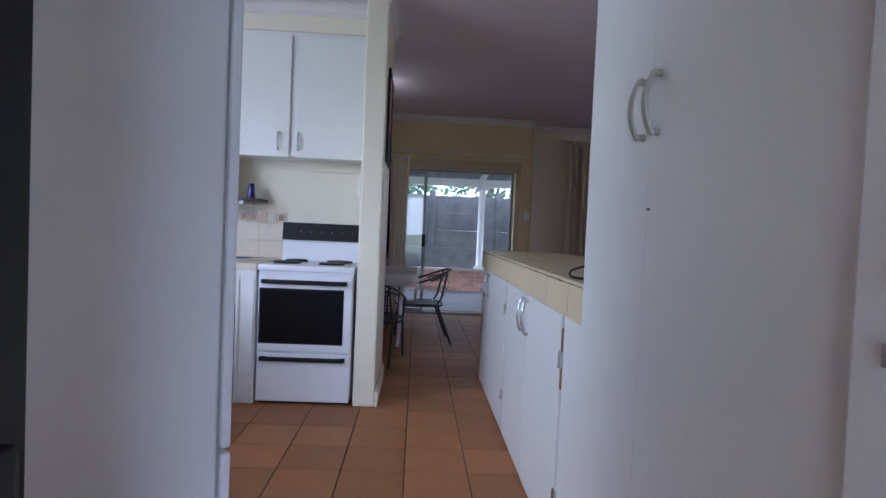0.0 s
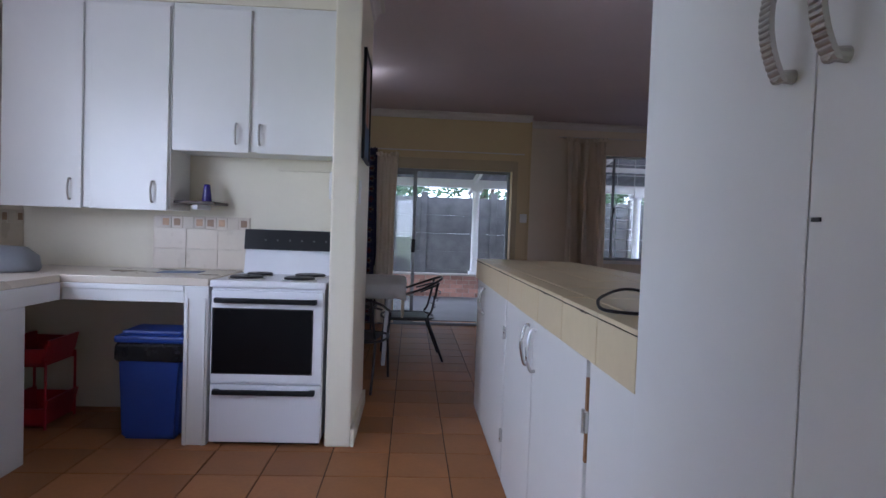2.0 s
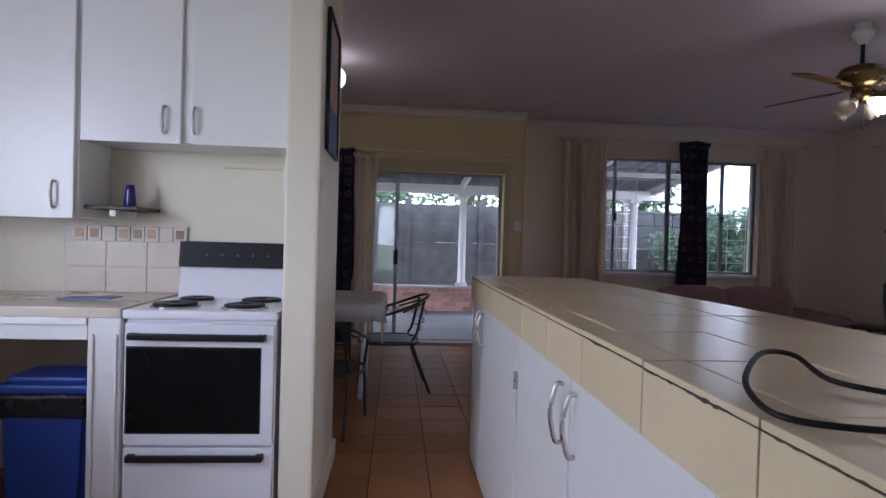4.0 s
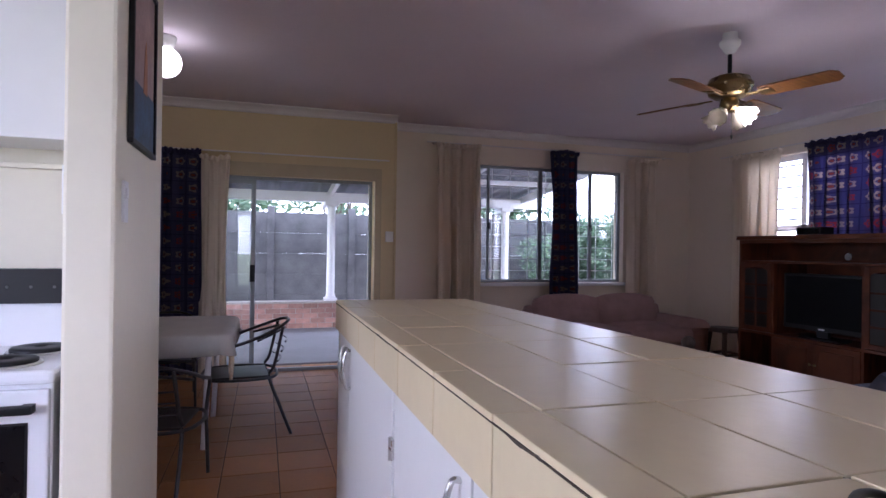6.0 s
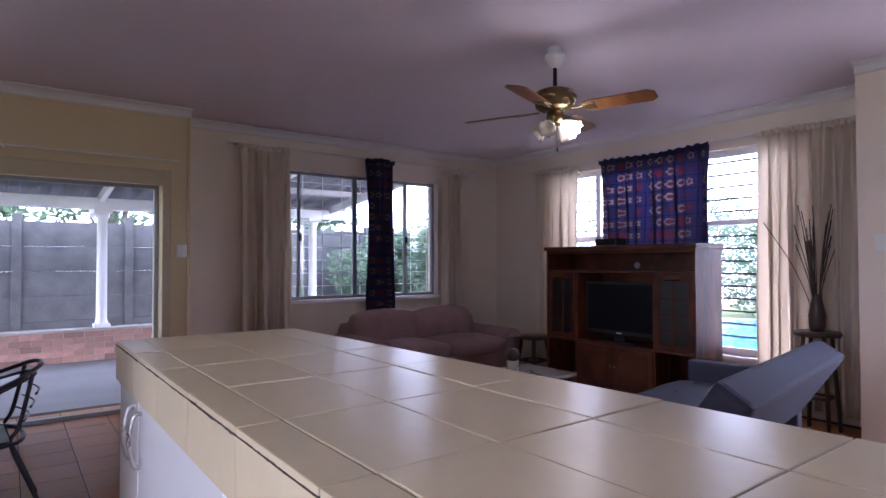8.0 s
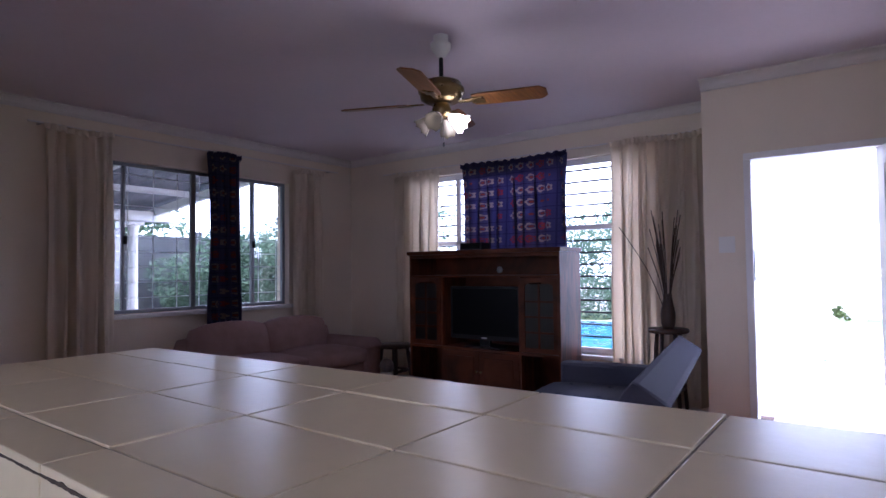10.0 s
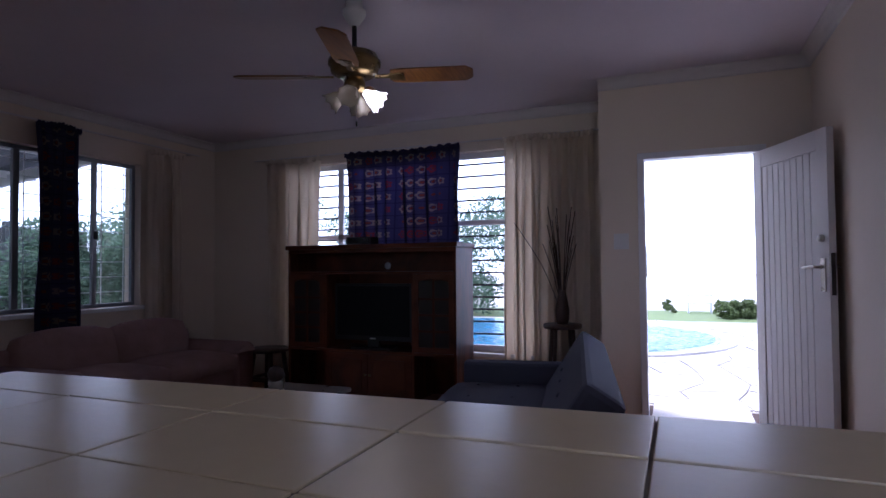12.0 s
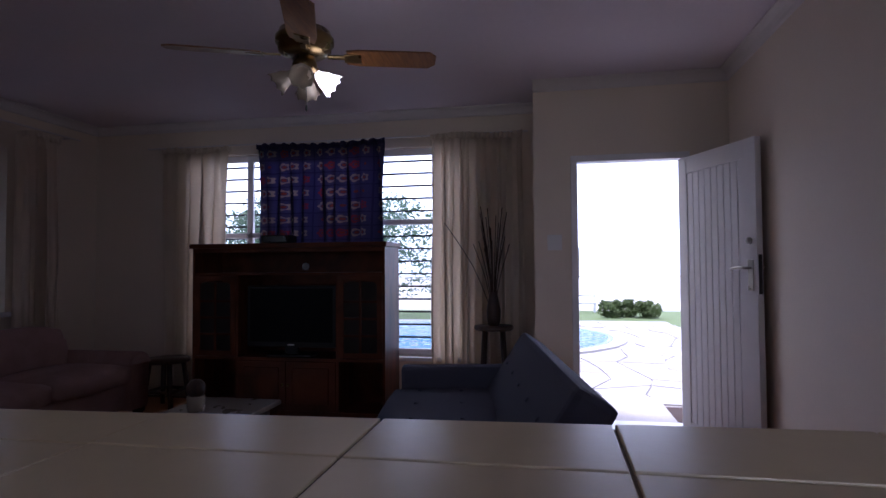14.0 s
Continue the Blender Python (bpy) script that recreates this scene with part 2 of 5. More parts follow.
def lathe(bm, profile, segments=24, m=None):
    """A turned shape from (radius, height) pairs."""
    one = bmesh.new()
    rings = []
    for r, z in profile:
        rings.append([one.verts.new((max(r, 1e-4) * math.cos(2 * math.pi * i / segments), max(r, 1e-4) * math.sin(2 * math.pi * i / segments), z)) for i in range(segments)])
    for a, b in zip(rings, rings[1:]):
        for i in range(segments):
            one.faces.new((a[i], a[(i + 1) % segments], b[(i + 1) % segments], b[i]))
    one.faces.new(rings[0][::-1])
    one.faces.new(rings[-1])
    if m is not None:
        bmesh.ops.transform(one, matrix=m, verts=one.verts)
    merge(bm, one)
    return bm


def tube(bm, points, radius=0.01, segments=8, smooth=4, closed=False):
    """A bent round tube through points, rounded by Catmull-Rom steps."""
    pts = [Vector(p) for p in points]
    line = []
    count = len(pts)
    for i in range(count if closed else count - 1):
        p1, p2 = pts[i], pts[(i + 1) % count]
        p0 = pts[i - 1] if (i or closed) else p1
        p3 = pts[(i + 2) % count] if (closed or i + 2 < count) else p2
        for k in range(smooth):
            t = k / smooth
            line.append(0.5 * ((2 * p1) + (p2 - p0) * t + (2 * p0 - 5 * p1 + 4 * p2 - p3) * t * t + (3 * p1 - p0 - 3 * p2 + p3) * t ** 3))
    if not closed:
        line.append(pts[-1])
    rings = []
    total = len(line)
    for i, p in enumerate(line):
        a, b = line[i - 1] if (i or closed) else p, line[(i + 1) % total] if (closed or i + 1 < total) else p
        d = (b - a).normalized()
        side = d.cross(Vector((0, 0, 1)))
        if side.length < 0.1:
            side = d.cross(Vector((1, 0, 0)))
        side.normalize()
        up = side.cross(d)
        rings.append([bm.verts.new(p + radius * (math.cos(2 * math.pi * j / segments) * side + math.sin(2 * math.pi * j / segments) * up)) for j in range(segments)])
    for i in range(total if closed else total - 1):
        a, b = rings[i], rings[(i + 1) % total]
        for j in range(segments):
            bm.faces.new((a[j], a[(j + 1) % segments], b[(j + 1) % segments], b[j]))
    if not closed:
        bm.faces.new(rings[0][::-1])
        bm.faces.new(rings[-1])
    return bm


def prism(bm, outline, axis, a, b):
    """An outline of 2D points pulled along axis ('x', 'y' or 'z') from a to b."""
    def at(p, q):
        return {"x": (q, p[0], p[1]), "y": (p[0], q, p[1]), "z": (p[0], p[1], q)}[axis]
    one = bmesh.new()
    lo, hi = [one.verts.new(at(p, a)) for p in outline], [one.verts.new(at(p, b)) for p in outline]
    one.faces.new(lo)
    one.faces.new(hi[::-1])
    for i in range(len(outline)):
        j = (i + 1) % len(outline)
        one.faces.new((lo[j], lo[i], hi[i], hi[j]))
    bmesh.ops.recalc_face_normals(one, faces=one.faces)
    merge(bm, one)
    return bm


def mesh_of(bm, name, mat, smooth=False):
    bmesh.ops.recalc_face_normals(bm, faces=bm.faces)
    me = bpy.data.meshes.new(name)
    bm.to_mesh(me)
    bm.free()
    me.materials.append(mat)
    if smooth:
        for p in me.polygons:
            p.use_smooth = True
    return me


def thing(name, label, category, m=None, group="", kind=""):
    ob = new(name)
    ob.empty_display_size = 0.1
    ob.matrix_basis = m or Matrix()
    return tagged(ob, label, category, group, kind)


def part(name, bm, mat, parent, label="", smooth=False):
    ob = new(name, mesh_of(bm, name, mat, smooth))
    ob.parent = parent
    return tagged(ob, label)


def solid(name, bm, mat, label, category, kind="", smooth=False, group=""):
    return tagged(new(name, mesh_of(bm, name, mat, smooth)), label, category, group, kind)


def wall_boxes(bm, axis, a, b, lo, hi, z0, z1, holes=()):
    """A wall of thickness a..b that runs lo..hi along axis, with holes (lo, hi, z0, z1) cut through it."""
    def add(p, q, u, v):
        if q - p < 1e-4 or v - u < 1e-4:
            return
        if axis == "x":
            box(bm, p, q, a, b, u, v)
        else:
            box(bm, a, b, p, q, u, v)
    at = lo
    for h0, h1, u, v in sorted(holes):
        add(at, h0, z0, z1)
        add(h0, h1, z0, u)
        add(h0, h1, v, z1)
        at = h1
    add(at, hi, z0, z1)
    return bm


TOP = 2.67
S = "structure"

# large structure
floor = solid("floor", slab(-1.6, 6.8, -1.6, 9.07, -0.15, -0.006), GROUT, "terracotta-tiled floor with dark grout joints", "floor", S)
solid("ceiling", slab(-1.6, 6.8, -1.7, 9.1, TOP, TOP + 0.12), CEILING, "flat off-white painted ceiling", "ceiling", S)
solid("wall_north_dining", wall_boxes(bmesh.new(), "x", 8.50, 8.72, -1.6, 2.50, 0, TOP, [(0.48, 2.265, 0.0, 1.99)]), CREAM_WALL, "cream yellow painted wall round the sliding door", "wall", S)
solid("wall_north_living", wall_boxes(bmesh.new(), "x", 8.85, 9.07, 2.50, 6.74, 0, TOP, [(3.57, 5.53, 0.885, 2.28)]), WHITE_WALL, "off-white painted wall with a wide window", "wall", S)
solid("wall_return", slab(2.30, 2.50, 8.72, 9.07, 0, TOP), CREAM_WALL, "short cream return wall beside the window", "wall", S)
solid("wall_east", wall_boxes(bmesh.new(), "y", 6.525, 6.74, 4.44, 8.85, 0, TOP, [(5.05, 7.78, 0.43, 2.34)]), WHITE_WALL, "off-white painted wall with a tall barred window", "wall", S)
solid("wall_jog", slab(6.13, 6.74, 4.22, 4.44, 0, TOP), WHITE_WALL, "short off-white return wall beside the front door", "wall", S)
solid("wall_entrance", wall_boxes(bmesh.new(), "y", 5.91, 6.13, 3.02, 4.44, 0, TOP, [(3.30, 4.16, 0.0, 2.08)]), WHITE_WALL, "off-white painted wall with the front door", "wall", S)
solid("wall_south_living", slab(2.45, 6.13, 2.82, 3.02, 0, TOP), WHITE_WALL, "plain off-white painted wall beside the open door", "wall", S)
solid("wall_kitchen_east", slab(2.30, 2.45, -1.5, 3.02, 0, TOP), WHITE_WALL, "off-white kitchen wall behind the tall cupboard", "wall", S)
solid("wall_kitchen_north", slab(-1.42, 0.595, 5.07, 5.22, 0, TOP), PIER_PAINT, "ivory painted kitchen wall behind the stove", "wall", S)
pier = bmesh.new()
box(pier, 0.595, 0.735, 4.43, 5.24, 0, TOP, 0.012)
solid("wall_pier", pier, PIER_PAINT, "ivory painted wall end beside the stove", "wall", S)
# the opening is assumed and out of view, cut for the added kitchen lamp
solid("wall_west", wall_boxes(bmesh.new(), "y", -1.6, -1.42, -1.5, 8.5, 0, TOP, [(2.2, 3.6, 1.0, 2.1)]), WHITE_WALL, "plain off-white wall", "wall", S)
solid("wall_doorway", wall_boxes(bmesh.new(), "x", 1.08, 1.20, -1.42, 2.30, 0, TOP, [(0.50, 1.43, 0.0, 2.08)]), WHITE_WALL, "white wall with the doorway into the kitchen", "wall", S)
solid("wall_south", wall_boxes(bmesh.new(), "x", -1.65, -1.5, -1.42, 2.30, 0, TOP, [(0.1, 1.7, 0.2, 2.1)]), WHITE_WALL, "plain wall with a wide opening to daylight", "wall", S)


def cove(name, axis, at, lo, hi, sign):
    """A cove cornice along a wall face; sign is the side of the face that it stands on."""
    out = [(0, TOP), (0.075 * sign, TOP), (0.075 * sign, TOP - 0.010)]
    out += [(sign * (0.075 - 0.062 * math.sin(a)), TOP - 0.010 - 0.062 * (1 - math.cos(a))) for a in (0.4, 0.8, 1.2, 1.57)]
    out += [(0, TOP - 0.08)]
    solid(name, prism(bmesh.new(), [(at + p, q) for p, q in out], axis, lo, hi), CORNICE, "white cove cornice between wall and ceiling", "cornice", S)


cove("cornice_north", "x", 8.85, 2.50, 6.52, -1)
cove("cornice_dining", "x", 8.50, -1.42, 2.50, -1)
cove("cornice_east", "y", 6.525, 4.44, 8.85, -1)
cove("cornice_entrance", "y", 5.91, 3.02, 4.44, -1)
cove("cornice_south", "x", 3.02, 2.45, 5.91, 1)
cove("cornice_pier", "y", 0.735, 4.43, 5.24, 1)

skirt = bmesh.new()
box(skirt, 0.735, 0.755, 4.43, 5.24, 0, 0.10, 0.008)
solid("baseboard", skirt, PIER_PAINT, "painted skirting at the foot of the wall end", "baseboard", S)


# windows and doors
def window_frame(win, axis, at, lo, hi, z0, z1, posts, rails=(), width=0.035, depth=0.04, mat=None):
    def bar(name, p, q, u, v):
        bm = slab(p, q, at - depth / 2, at + depth / 2, u, v, bevel=0.004) if axis == "x" else slab(at - depth / 2, at + depth / 2, p, q, u, v, bevel=0.004)
        return part(name, bm, mat, win)
    bar("window_frame", lo, hi, z0, z0 + width)
    bar("window_frame", lo, hi, z1 - width, z1)
    bar("window_frame", lo, lo + width, z0 + width, z1 - width)
    bar("window_frame", hi - width, hi, z0 + width, z1 - width)
    for p, w in posts:
        bar("mullion", p - w / 2, p + w / 2, z0 + width, z1 - width)
    for p, q, z, w in rails:
        bar("rail", p, q, z - w / 2, z + w / 2)


def pane(win, axis, at, lo, hi, z0, z1):
    bm = slab(lo, hi, at - 0.002, at + 0.002, z0, z1) if axis == "x" else slab(at - 0.002, at + 0.002, lo, hi, z0, z1)
    ob = part("pane", bm, PANE, win)
    ob.visible_shadow = False


win = thing("window_1", "wide grey metal window with burglar bars outside", "window", kind=S)
window_frame(win, "x", 8.95, 3.57, 5.53, 0.885, 2.28, [(3.72, 0.03), (4.40, 0.05), (4.72, 0.05), (5.10, 0.04)], mat=ALUMINIUM)
for p, q in ((3.61, 3.70), (3.74, 4.37), (4.43, 4.69), (4.75, 5.08), (5.12, 5.49)):
    pane(win, "x", 8.95, p, q, 0.925, 2.24)
part("window_sill", slab(3.50, 5.60, 8.80, 8.93, 0.845, 0.884, bevel=0.006), WHITE_PAINT, win)
for p in (3.73, 5.10):
    part("window_catch", slab(p - 0.012, p + 0.012, 8.90, 8.93, 1.52, 1.60, bevel=0.004), BLACK, win)
for i in range(9):
    part("burglar_bar", slab(3.57, 5.53, 9.02, 9.028, 1.02 + i * 0.145, 1.028 + i * 0.145), WHITE_PAINT, win)
for i in range(8):
    part("burglar_bar", slab(3.80 + i * 0.24, 3.807 + i * 0.24, 9.03, 9.037, 0.885, 2.28), WHITE_PAINT, win)

win = thing("window_2", "tall white window with dark horizontal burglar bars", "window", kind=S)
window_frame(win, "y", 6.62, 5.05, 7.78, 0.43, 2.34, [(5.95, 0.05), (6.75, 0.05), (7.20, 0.06)], [(7.06, 7.74, 1.56, 0.05), (5.08, 7.06, 1.66, 0.05)], width=0.06, mat=WHITE_PAINT)
for p, q in ((5.11, 5.92), (5.98, 6.72), (6.78, 7.17), (7.23, 7.72)):
    pane(win, "y", 6.62, p, q, 0.49, 1.52)
    pane(win, "y", 6.62, p, q, 1.69, 2.28)
for i in range(15):
    part("burglar_bar", slab(6.675, 6.69, 5.05, 7.78, 0.58 + i * 0.118, 0.597 + i * 0.118), IRON, win)
part("window_sill", slab(6.48, 6.60, 5.0, 7.83, 0.395, 0.43, bevel=0.006), WHITE_PAINT, win)

door = thing("door_1", "aluminium sliding patio door pushed open in a beige timber frame", "sliding door", kind=S)
part("door_frame", slab(2.265, 2.335, 8.465, 8.505, 0, 2.10, bevel=0.006), FRAME_PAINT, door)
part("door_frame", slab(0.41, 2.265, 8.465, 8.505, 1.97, 2.10, bevel=0.006), FRAME_PAINT, door)
part("door_frame", slab(0.41, 0.48, 8.465, 8.505, 0, 1.97, bevel=0.006), FRAME_PAINT, door)
window_frame(door, "x", 8.64, 0.48, 2.265, 0.0, 1.98, [], width=0.035, mat=ALUMINIUM)
window_frame(door, "x", 8.60, 0.515, 1.085, 0.04, 1.94, [], width=0.045, depth=0.03, mat=ALUMINIUM)
pane(door, "x", 8.60, 0.56, 1.04, 0.085, 1.895)
part("door_handle", slab(1.035, 1.085, 8.55, 8.585, 0.92, 1.09, bevel=0.008), BLACK, door)

# front door with its frame, leaf standing open
door = thing("door_2", "white painted plank front door standing open", "door", kind=S)
part("door_frame", slab(5.885, 6.0, 4.11, 4.16, 0, 2.03, bevel=0.006), WHITE_PAINT, door)
part("door_frame", slab(5.885, 6.0, 3.30, 3.35, 0, 2.03, bevel=0.006), WHITE_PAINT, door)
part("door_frame", slab(5.885, 6.0, 3.30, 4.16, 2.03, 2.08, bevel=0.006), WHITE_PAINT, door)
part("strike_plate", slab(5.90, 5.93, 4.104, 4.109, 1.15, 1.38), IRON, door)
part("threshold", slab(5.93, 6.20, 3.30, 4.16, -0.02, 0.012, bevel=0.004), WHITE_PAINT, door)
leaf = thing("door_leaf", "", "", pose(5.90, 3.365, 0, 0, 0, 201.5))
leaf.parent = door
LEAF = 0.79
for i in range(9):
    w = (LEAF - 0.20) / 9
    part("plank", slab(0.10 + i * w + 0.003, 0.10 + (i + 1) * w - 0.003, -0.016, 0.016, 0.12, 1.90, bevel=0.004), WHITE_PAINT, leaf)
part("backing", slab(0.05, LEAF - 0.05, -0.010, 0.010, 0.05, 1.97), WHITE_PAINT, leaf)
part("stile", slab(0.0, 0.10, -0.021, 0.021, 0.015, 2.02, bevel=0.003), WHITE_PAINT, leaf)
part("stile", slab(LEAF - 0.10, LEAF, -0.021, 0.021, 0.015, 2.02, bevel=0.003), WHITE_PAINT, leaf)
part("rail", slab(0.10, LEAF - 0.10, -0.021, 0.021, 1.90, 2.02, bevel=0.003), WHITE_PAINT, leaf)
part("rail", slab(0.10, LEAF - 0.10, -0.021, 0.021, 0.015, 0.12, bevel=0.003), WHITE_PAINT, leaf)
for sgn in (-1, 1):
    part("lock_plate", slab(LEAF - 0.075, LEAF - 0.03, min(sgn * 0.021, sgn * 0.027), max(sgn * 0.021, sgn * 0.027), 1.08, 1.27, bevel=0.002), NICKEL, leaf)
    lever = bmesh.new()
    tube(lever, [(LEAF - 0.052, sgn * 0.02, 1.22), (LEAF - 0.052, sgn * 0.065, 1.22), (LEAF - 0.08, sgn * 0.07, 1.222), (LEAF - 0.17, sgn * 0.07, 1.215)], 0.009)
    part("lever_handle", lever, NICKEL, leaf, smooth=True)
    part("latch_knob", lathe(bmesh.new(), [(0.0, 0), (0.022, 0.002), (0.020, 0.02), (0.012, 0.026), (0, 0.027)], 16, pose(LEAF - 0.055, sgn * 0.021, 1.385, -90 * sgn)), NICKEL, leaf, smooth=True)
part("lock_edge", slab(LEAF, LEAF + 0.003, -0.012, 0.012, 1.06, 1.30), IRON, leaf)

# doorway from which the walk starts
door = thing("door_3", "white doorway frame with metal strike plates", "door frame", kind=S)
part("jamb", slab(1.388, 1.43, 1.06, 1.225, 0, 2.08, bevel=0.006), WHITE_PAINT, door)
part("jamb", slab(0.50, 0.622, 1.06, 1.22, 0, 2.08, bevel=0.006), WHITE_PAINT, door)
part("lintel", slab(0.622, 1.388, 1.06, 1.22, 2.03, 2.08, bevel=0.006), WHITE_PAINT, door)
for z in (1.07, 1.145, 1.195, 1.24):
    part("strike_plate", slab(1.382, 1.389, 1.168, 1.178, z, z + 0.022, bevel=0.001), CHROME, door)
part("gate_lock", slab(0.622, 0.642, 1.12, 1.19, 0.45, 0.98, bevel=0.012), BLACK, door)
# thin black strip over the white jamb, its shade put into the colour
part("jamb_shade_strip", slab(0.622, 0.627, 1.07, 1.215, 0.02, 2.0, bevel=0.003), BLACK, door)


# kitchen
def bow_handle(parent, x, y, z, length, out, mat=None, radius=0.0065):
    """A bowed pull, fixed at both ends; out is the offset vector from the door's face."""
    o = Vector(out)
    a, b = Vector((x, y, z - length / 2)), Vector((x, y, z + length / 2))
    bm = bmesh.new()
    pts = [a, a + o * 0.55, a + o * 0.9 + Vector((0, 0, length * 0.22)), (a + b) / 2 + o * 1.1, b + o * 0.9 - Vector((0, 0, length * 0.22)), b + o * 0.55, b]
    tube(bm, pts, radius, 8, 4)
    return part("handle", bm, mat or CHROME, parent, smooth=True)


# stove
MARK = material("grey_print", (0.10, 0.10, 0.10), 0.5)
st = thing("electric_stove", "white freestanding electric stove with black oven glass", "stove", pose(-0.035, 4.43, 0))
W = 0.612
part("body", slab(0.004, W - 0.004, 0.025, 0.60, 0.03, 0.86, bevel=0.006), ENAMEL, st)
part("plinth", slab(0.02, W - 0.02, 0.04, 0.58, 0.0, 0.03), BLACK, st)
part("hob", slab(-0.004, W + 0.004, 0.0, 0.60, 0.86, 0.90, bevel=0.012), ENAMEL, st)
oven = part("oven_door", slab(0.008, W - 0.008, 0.0, 0.025, 0.345, 0.845, bevel=0.006), ENAMEL, st)
part("oven_window", slab(0.022, W - 0.066, -0.004, 0.0, 0.402, 0.745, bevel=0.003), BLACK_GLASS, oven)
part("window_trim", slab(0.015, W - 0.059, -0.002, 0.0, 0.394, 0.752), BLACK, oven)
for z in (0.795, 0.30):
    bm = slab(0.03, W - 0.04, -0.038, -0.018, z - 0.014, z + 0.014, bevel=0.007)
    box(bm, 0.03, 0.06, -0.02, 0.002, z - 0.012, z + 0.012)
    box(bm, W - 0.07, W - 0.04, -0.02, 0.002, z - 0.012, z + 0.012)
    part("handle", bm, BLACK, st, "black bar handle")
part("drawer", slab(0.008, W - 0.008, 0.0, 0.025, 0.02, 0.335, bevel=0.006), ENAMEL, st)
back = bmesh.new()
prism(back, [(0.60, 0.90), (0.50, 0.90), (0.535, 1.05), (0.60, 1.05)], "x", 0.035, W - 0.02)
part("back_splash", back, ENAMEL, st)
panel = bmesh.new()
prism(panel, [(0.60, 1.05), (0.515, 1.05), (0.53, 1.175), (0.60, 1.175)], "x", 0.03, W)
panel = part("control_panel", panel, BLACK, st, "black control panel")
for i in range(6):
    part("dial_mark", lathe(bmesh.new(), [(0, 0), (0.006, 0), (0.005, 0.003), (0, 0.003)], 10, pose(0.16 + i * 0.075, 0.5225, 1.11, 96)), MARK, panel)
for x, y, r in ((0.155, 0.14, 0.09), (0.45, 0.13, 0.085), (0.17, 0.37, 0.075), (0.47, 0.36, 0.09)):
    bm = lathe(bmesh.new(), [(0, 0.900), (r, 0.900), (r, 0.914), (r - 0.006, 0.918), (0.02, 0.918), (0.018, 0.912), (0, 0.912)], 28)
    bmesh.ops.translate(bm, vec=(x, y, 0), verts=bm.verts)
    plate = part("hot_plate", bm, BLACK, st, "black solid hot plate", True)
    ring = lathe(bmesh.new(), [(r + 0.004, 0.9), (r + 0.012, 0.9), (r + 0.010, 0.906), (r + 0.002, 0.906)], 28)
    bmesh.ops.translate(ring, vec=(x, y, 0), verts=ring.verts)
    part("trim_ring", ring, CHROME, plate, smooth=True)


# wall cupboards
def wall_cupboard(name, x0, x1, z0, z1, label, pulls, mid):
    c = thing(name, label, "kitchen cupboard", pose(x0, 4.76, z0), "wall cupboards over the worktop")
    w, h = x1 - x0, z1 - z0
    part("body", slab(0, w, 0.0, 0.30, 0, h, bevel=0.002), CABINET, c)
    for a, b, hx in ((0.012, mid - 0.024, pulls[0]), (mid + 0.024, w - 0.012, pulls[1])):
        d = part("door", slab(a, b, -0.022, -0.002, -0.008, h - 0.03, bevel=0.004), CABINET, c)
        bow_handle(d, hx, -0.022, 0.10, 0.115, (0, -0.026, 0), NICKEL, 0.0065)
    return c


wall_cupboard("wall_cupboard", -0.385, 0.590, 1.63, 2.48, "white double wall cupboard with bowed metal handles above the stove", (0.378, 0.514), 0.473)
wall_cupboard("wall_cupboard", -1.345, -0.387, 1.275, 2.48, "tall white double wall cupboard with bowed metal handles", (0.40, 0.865), 0.483)

solid("bulkhead", slab(-1.40, 0.593, 4.752, 5.068, 2.482, TOP - 0.002), PIER_PAINT, "ivory painted bulkhead over the wall cupboards", "bulkhead", S)
cove("cornice_bulkhead", "x", 4.752, -1.40, 0.593, -1)

# worktops either side of the corner, on white panelled legs
top = thing("worktop", "white L-shaped kitchen worktop on panelled supports", "worktop", pose(-0.81, 4.43, 0))
bm = slab(-0.60, 0.765, 0.0, 0.63, 0.865, 0.905, bevel=0.004)
part("top", bm, WALL_TILE, top, "pale tiled top")
part("top", slab(-0.60, -0.002, -1.3, -0.002, 0.865, 0.905, bevel=0.004), WALL_TILE, top, "pale tiled top")
part("apron", slab(0.0, 0.638, 0.004, 0.04, 0.772, 0.864, bevel=0.004), CABINET, top)
part("apron_trim", slab(0.0, 0.638, -0.008, 0.004, 0.835, 0.864, bevel=0.003), CABINET, top)
part("leg", slab(0.64, 0.768, 0.0, 0.60, 0.0, 0.864, bevel=0.005), CABINET, top)
part("leg_trim", slab(0.652, 0.665, -0.008, 0.0, 0.0, 0.80, bevel=0.003), CABINET, top)
part("leg_trim", slab(0.745, 0.757, -0.008, 0.0, 0.0, 0.80, bevel=0.003), CABINET, top)
part("apron", slab(-0.03, 0.0, -1.3, -0.002, 0.772, 0.864, bevel=0.004), CABINET, top)
part("leg", slab(-0.06, 0.0, -0.48, -0.28, 0.0, 0.772, bevel=0.005), CABINET, top)
part("leg", slab(-0.06, 0.0, -1.3, -0.60, 0.0, 0.772, bevel=0.005), CABINET, top)

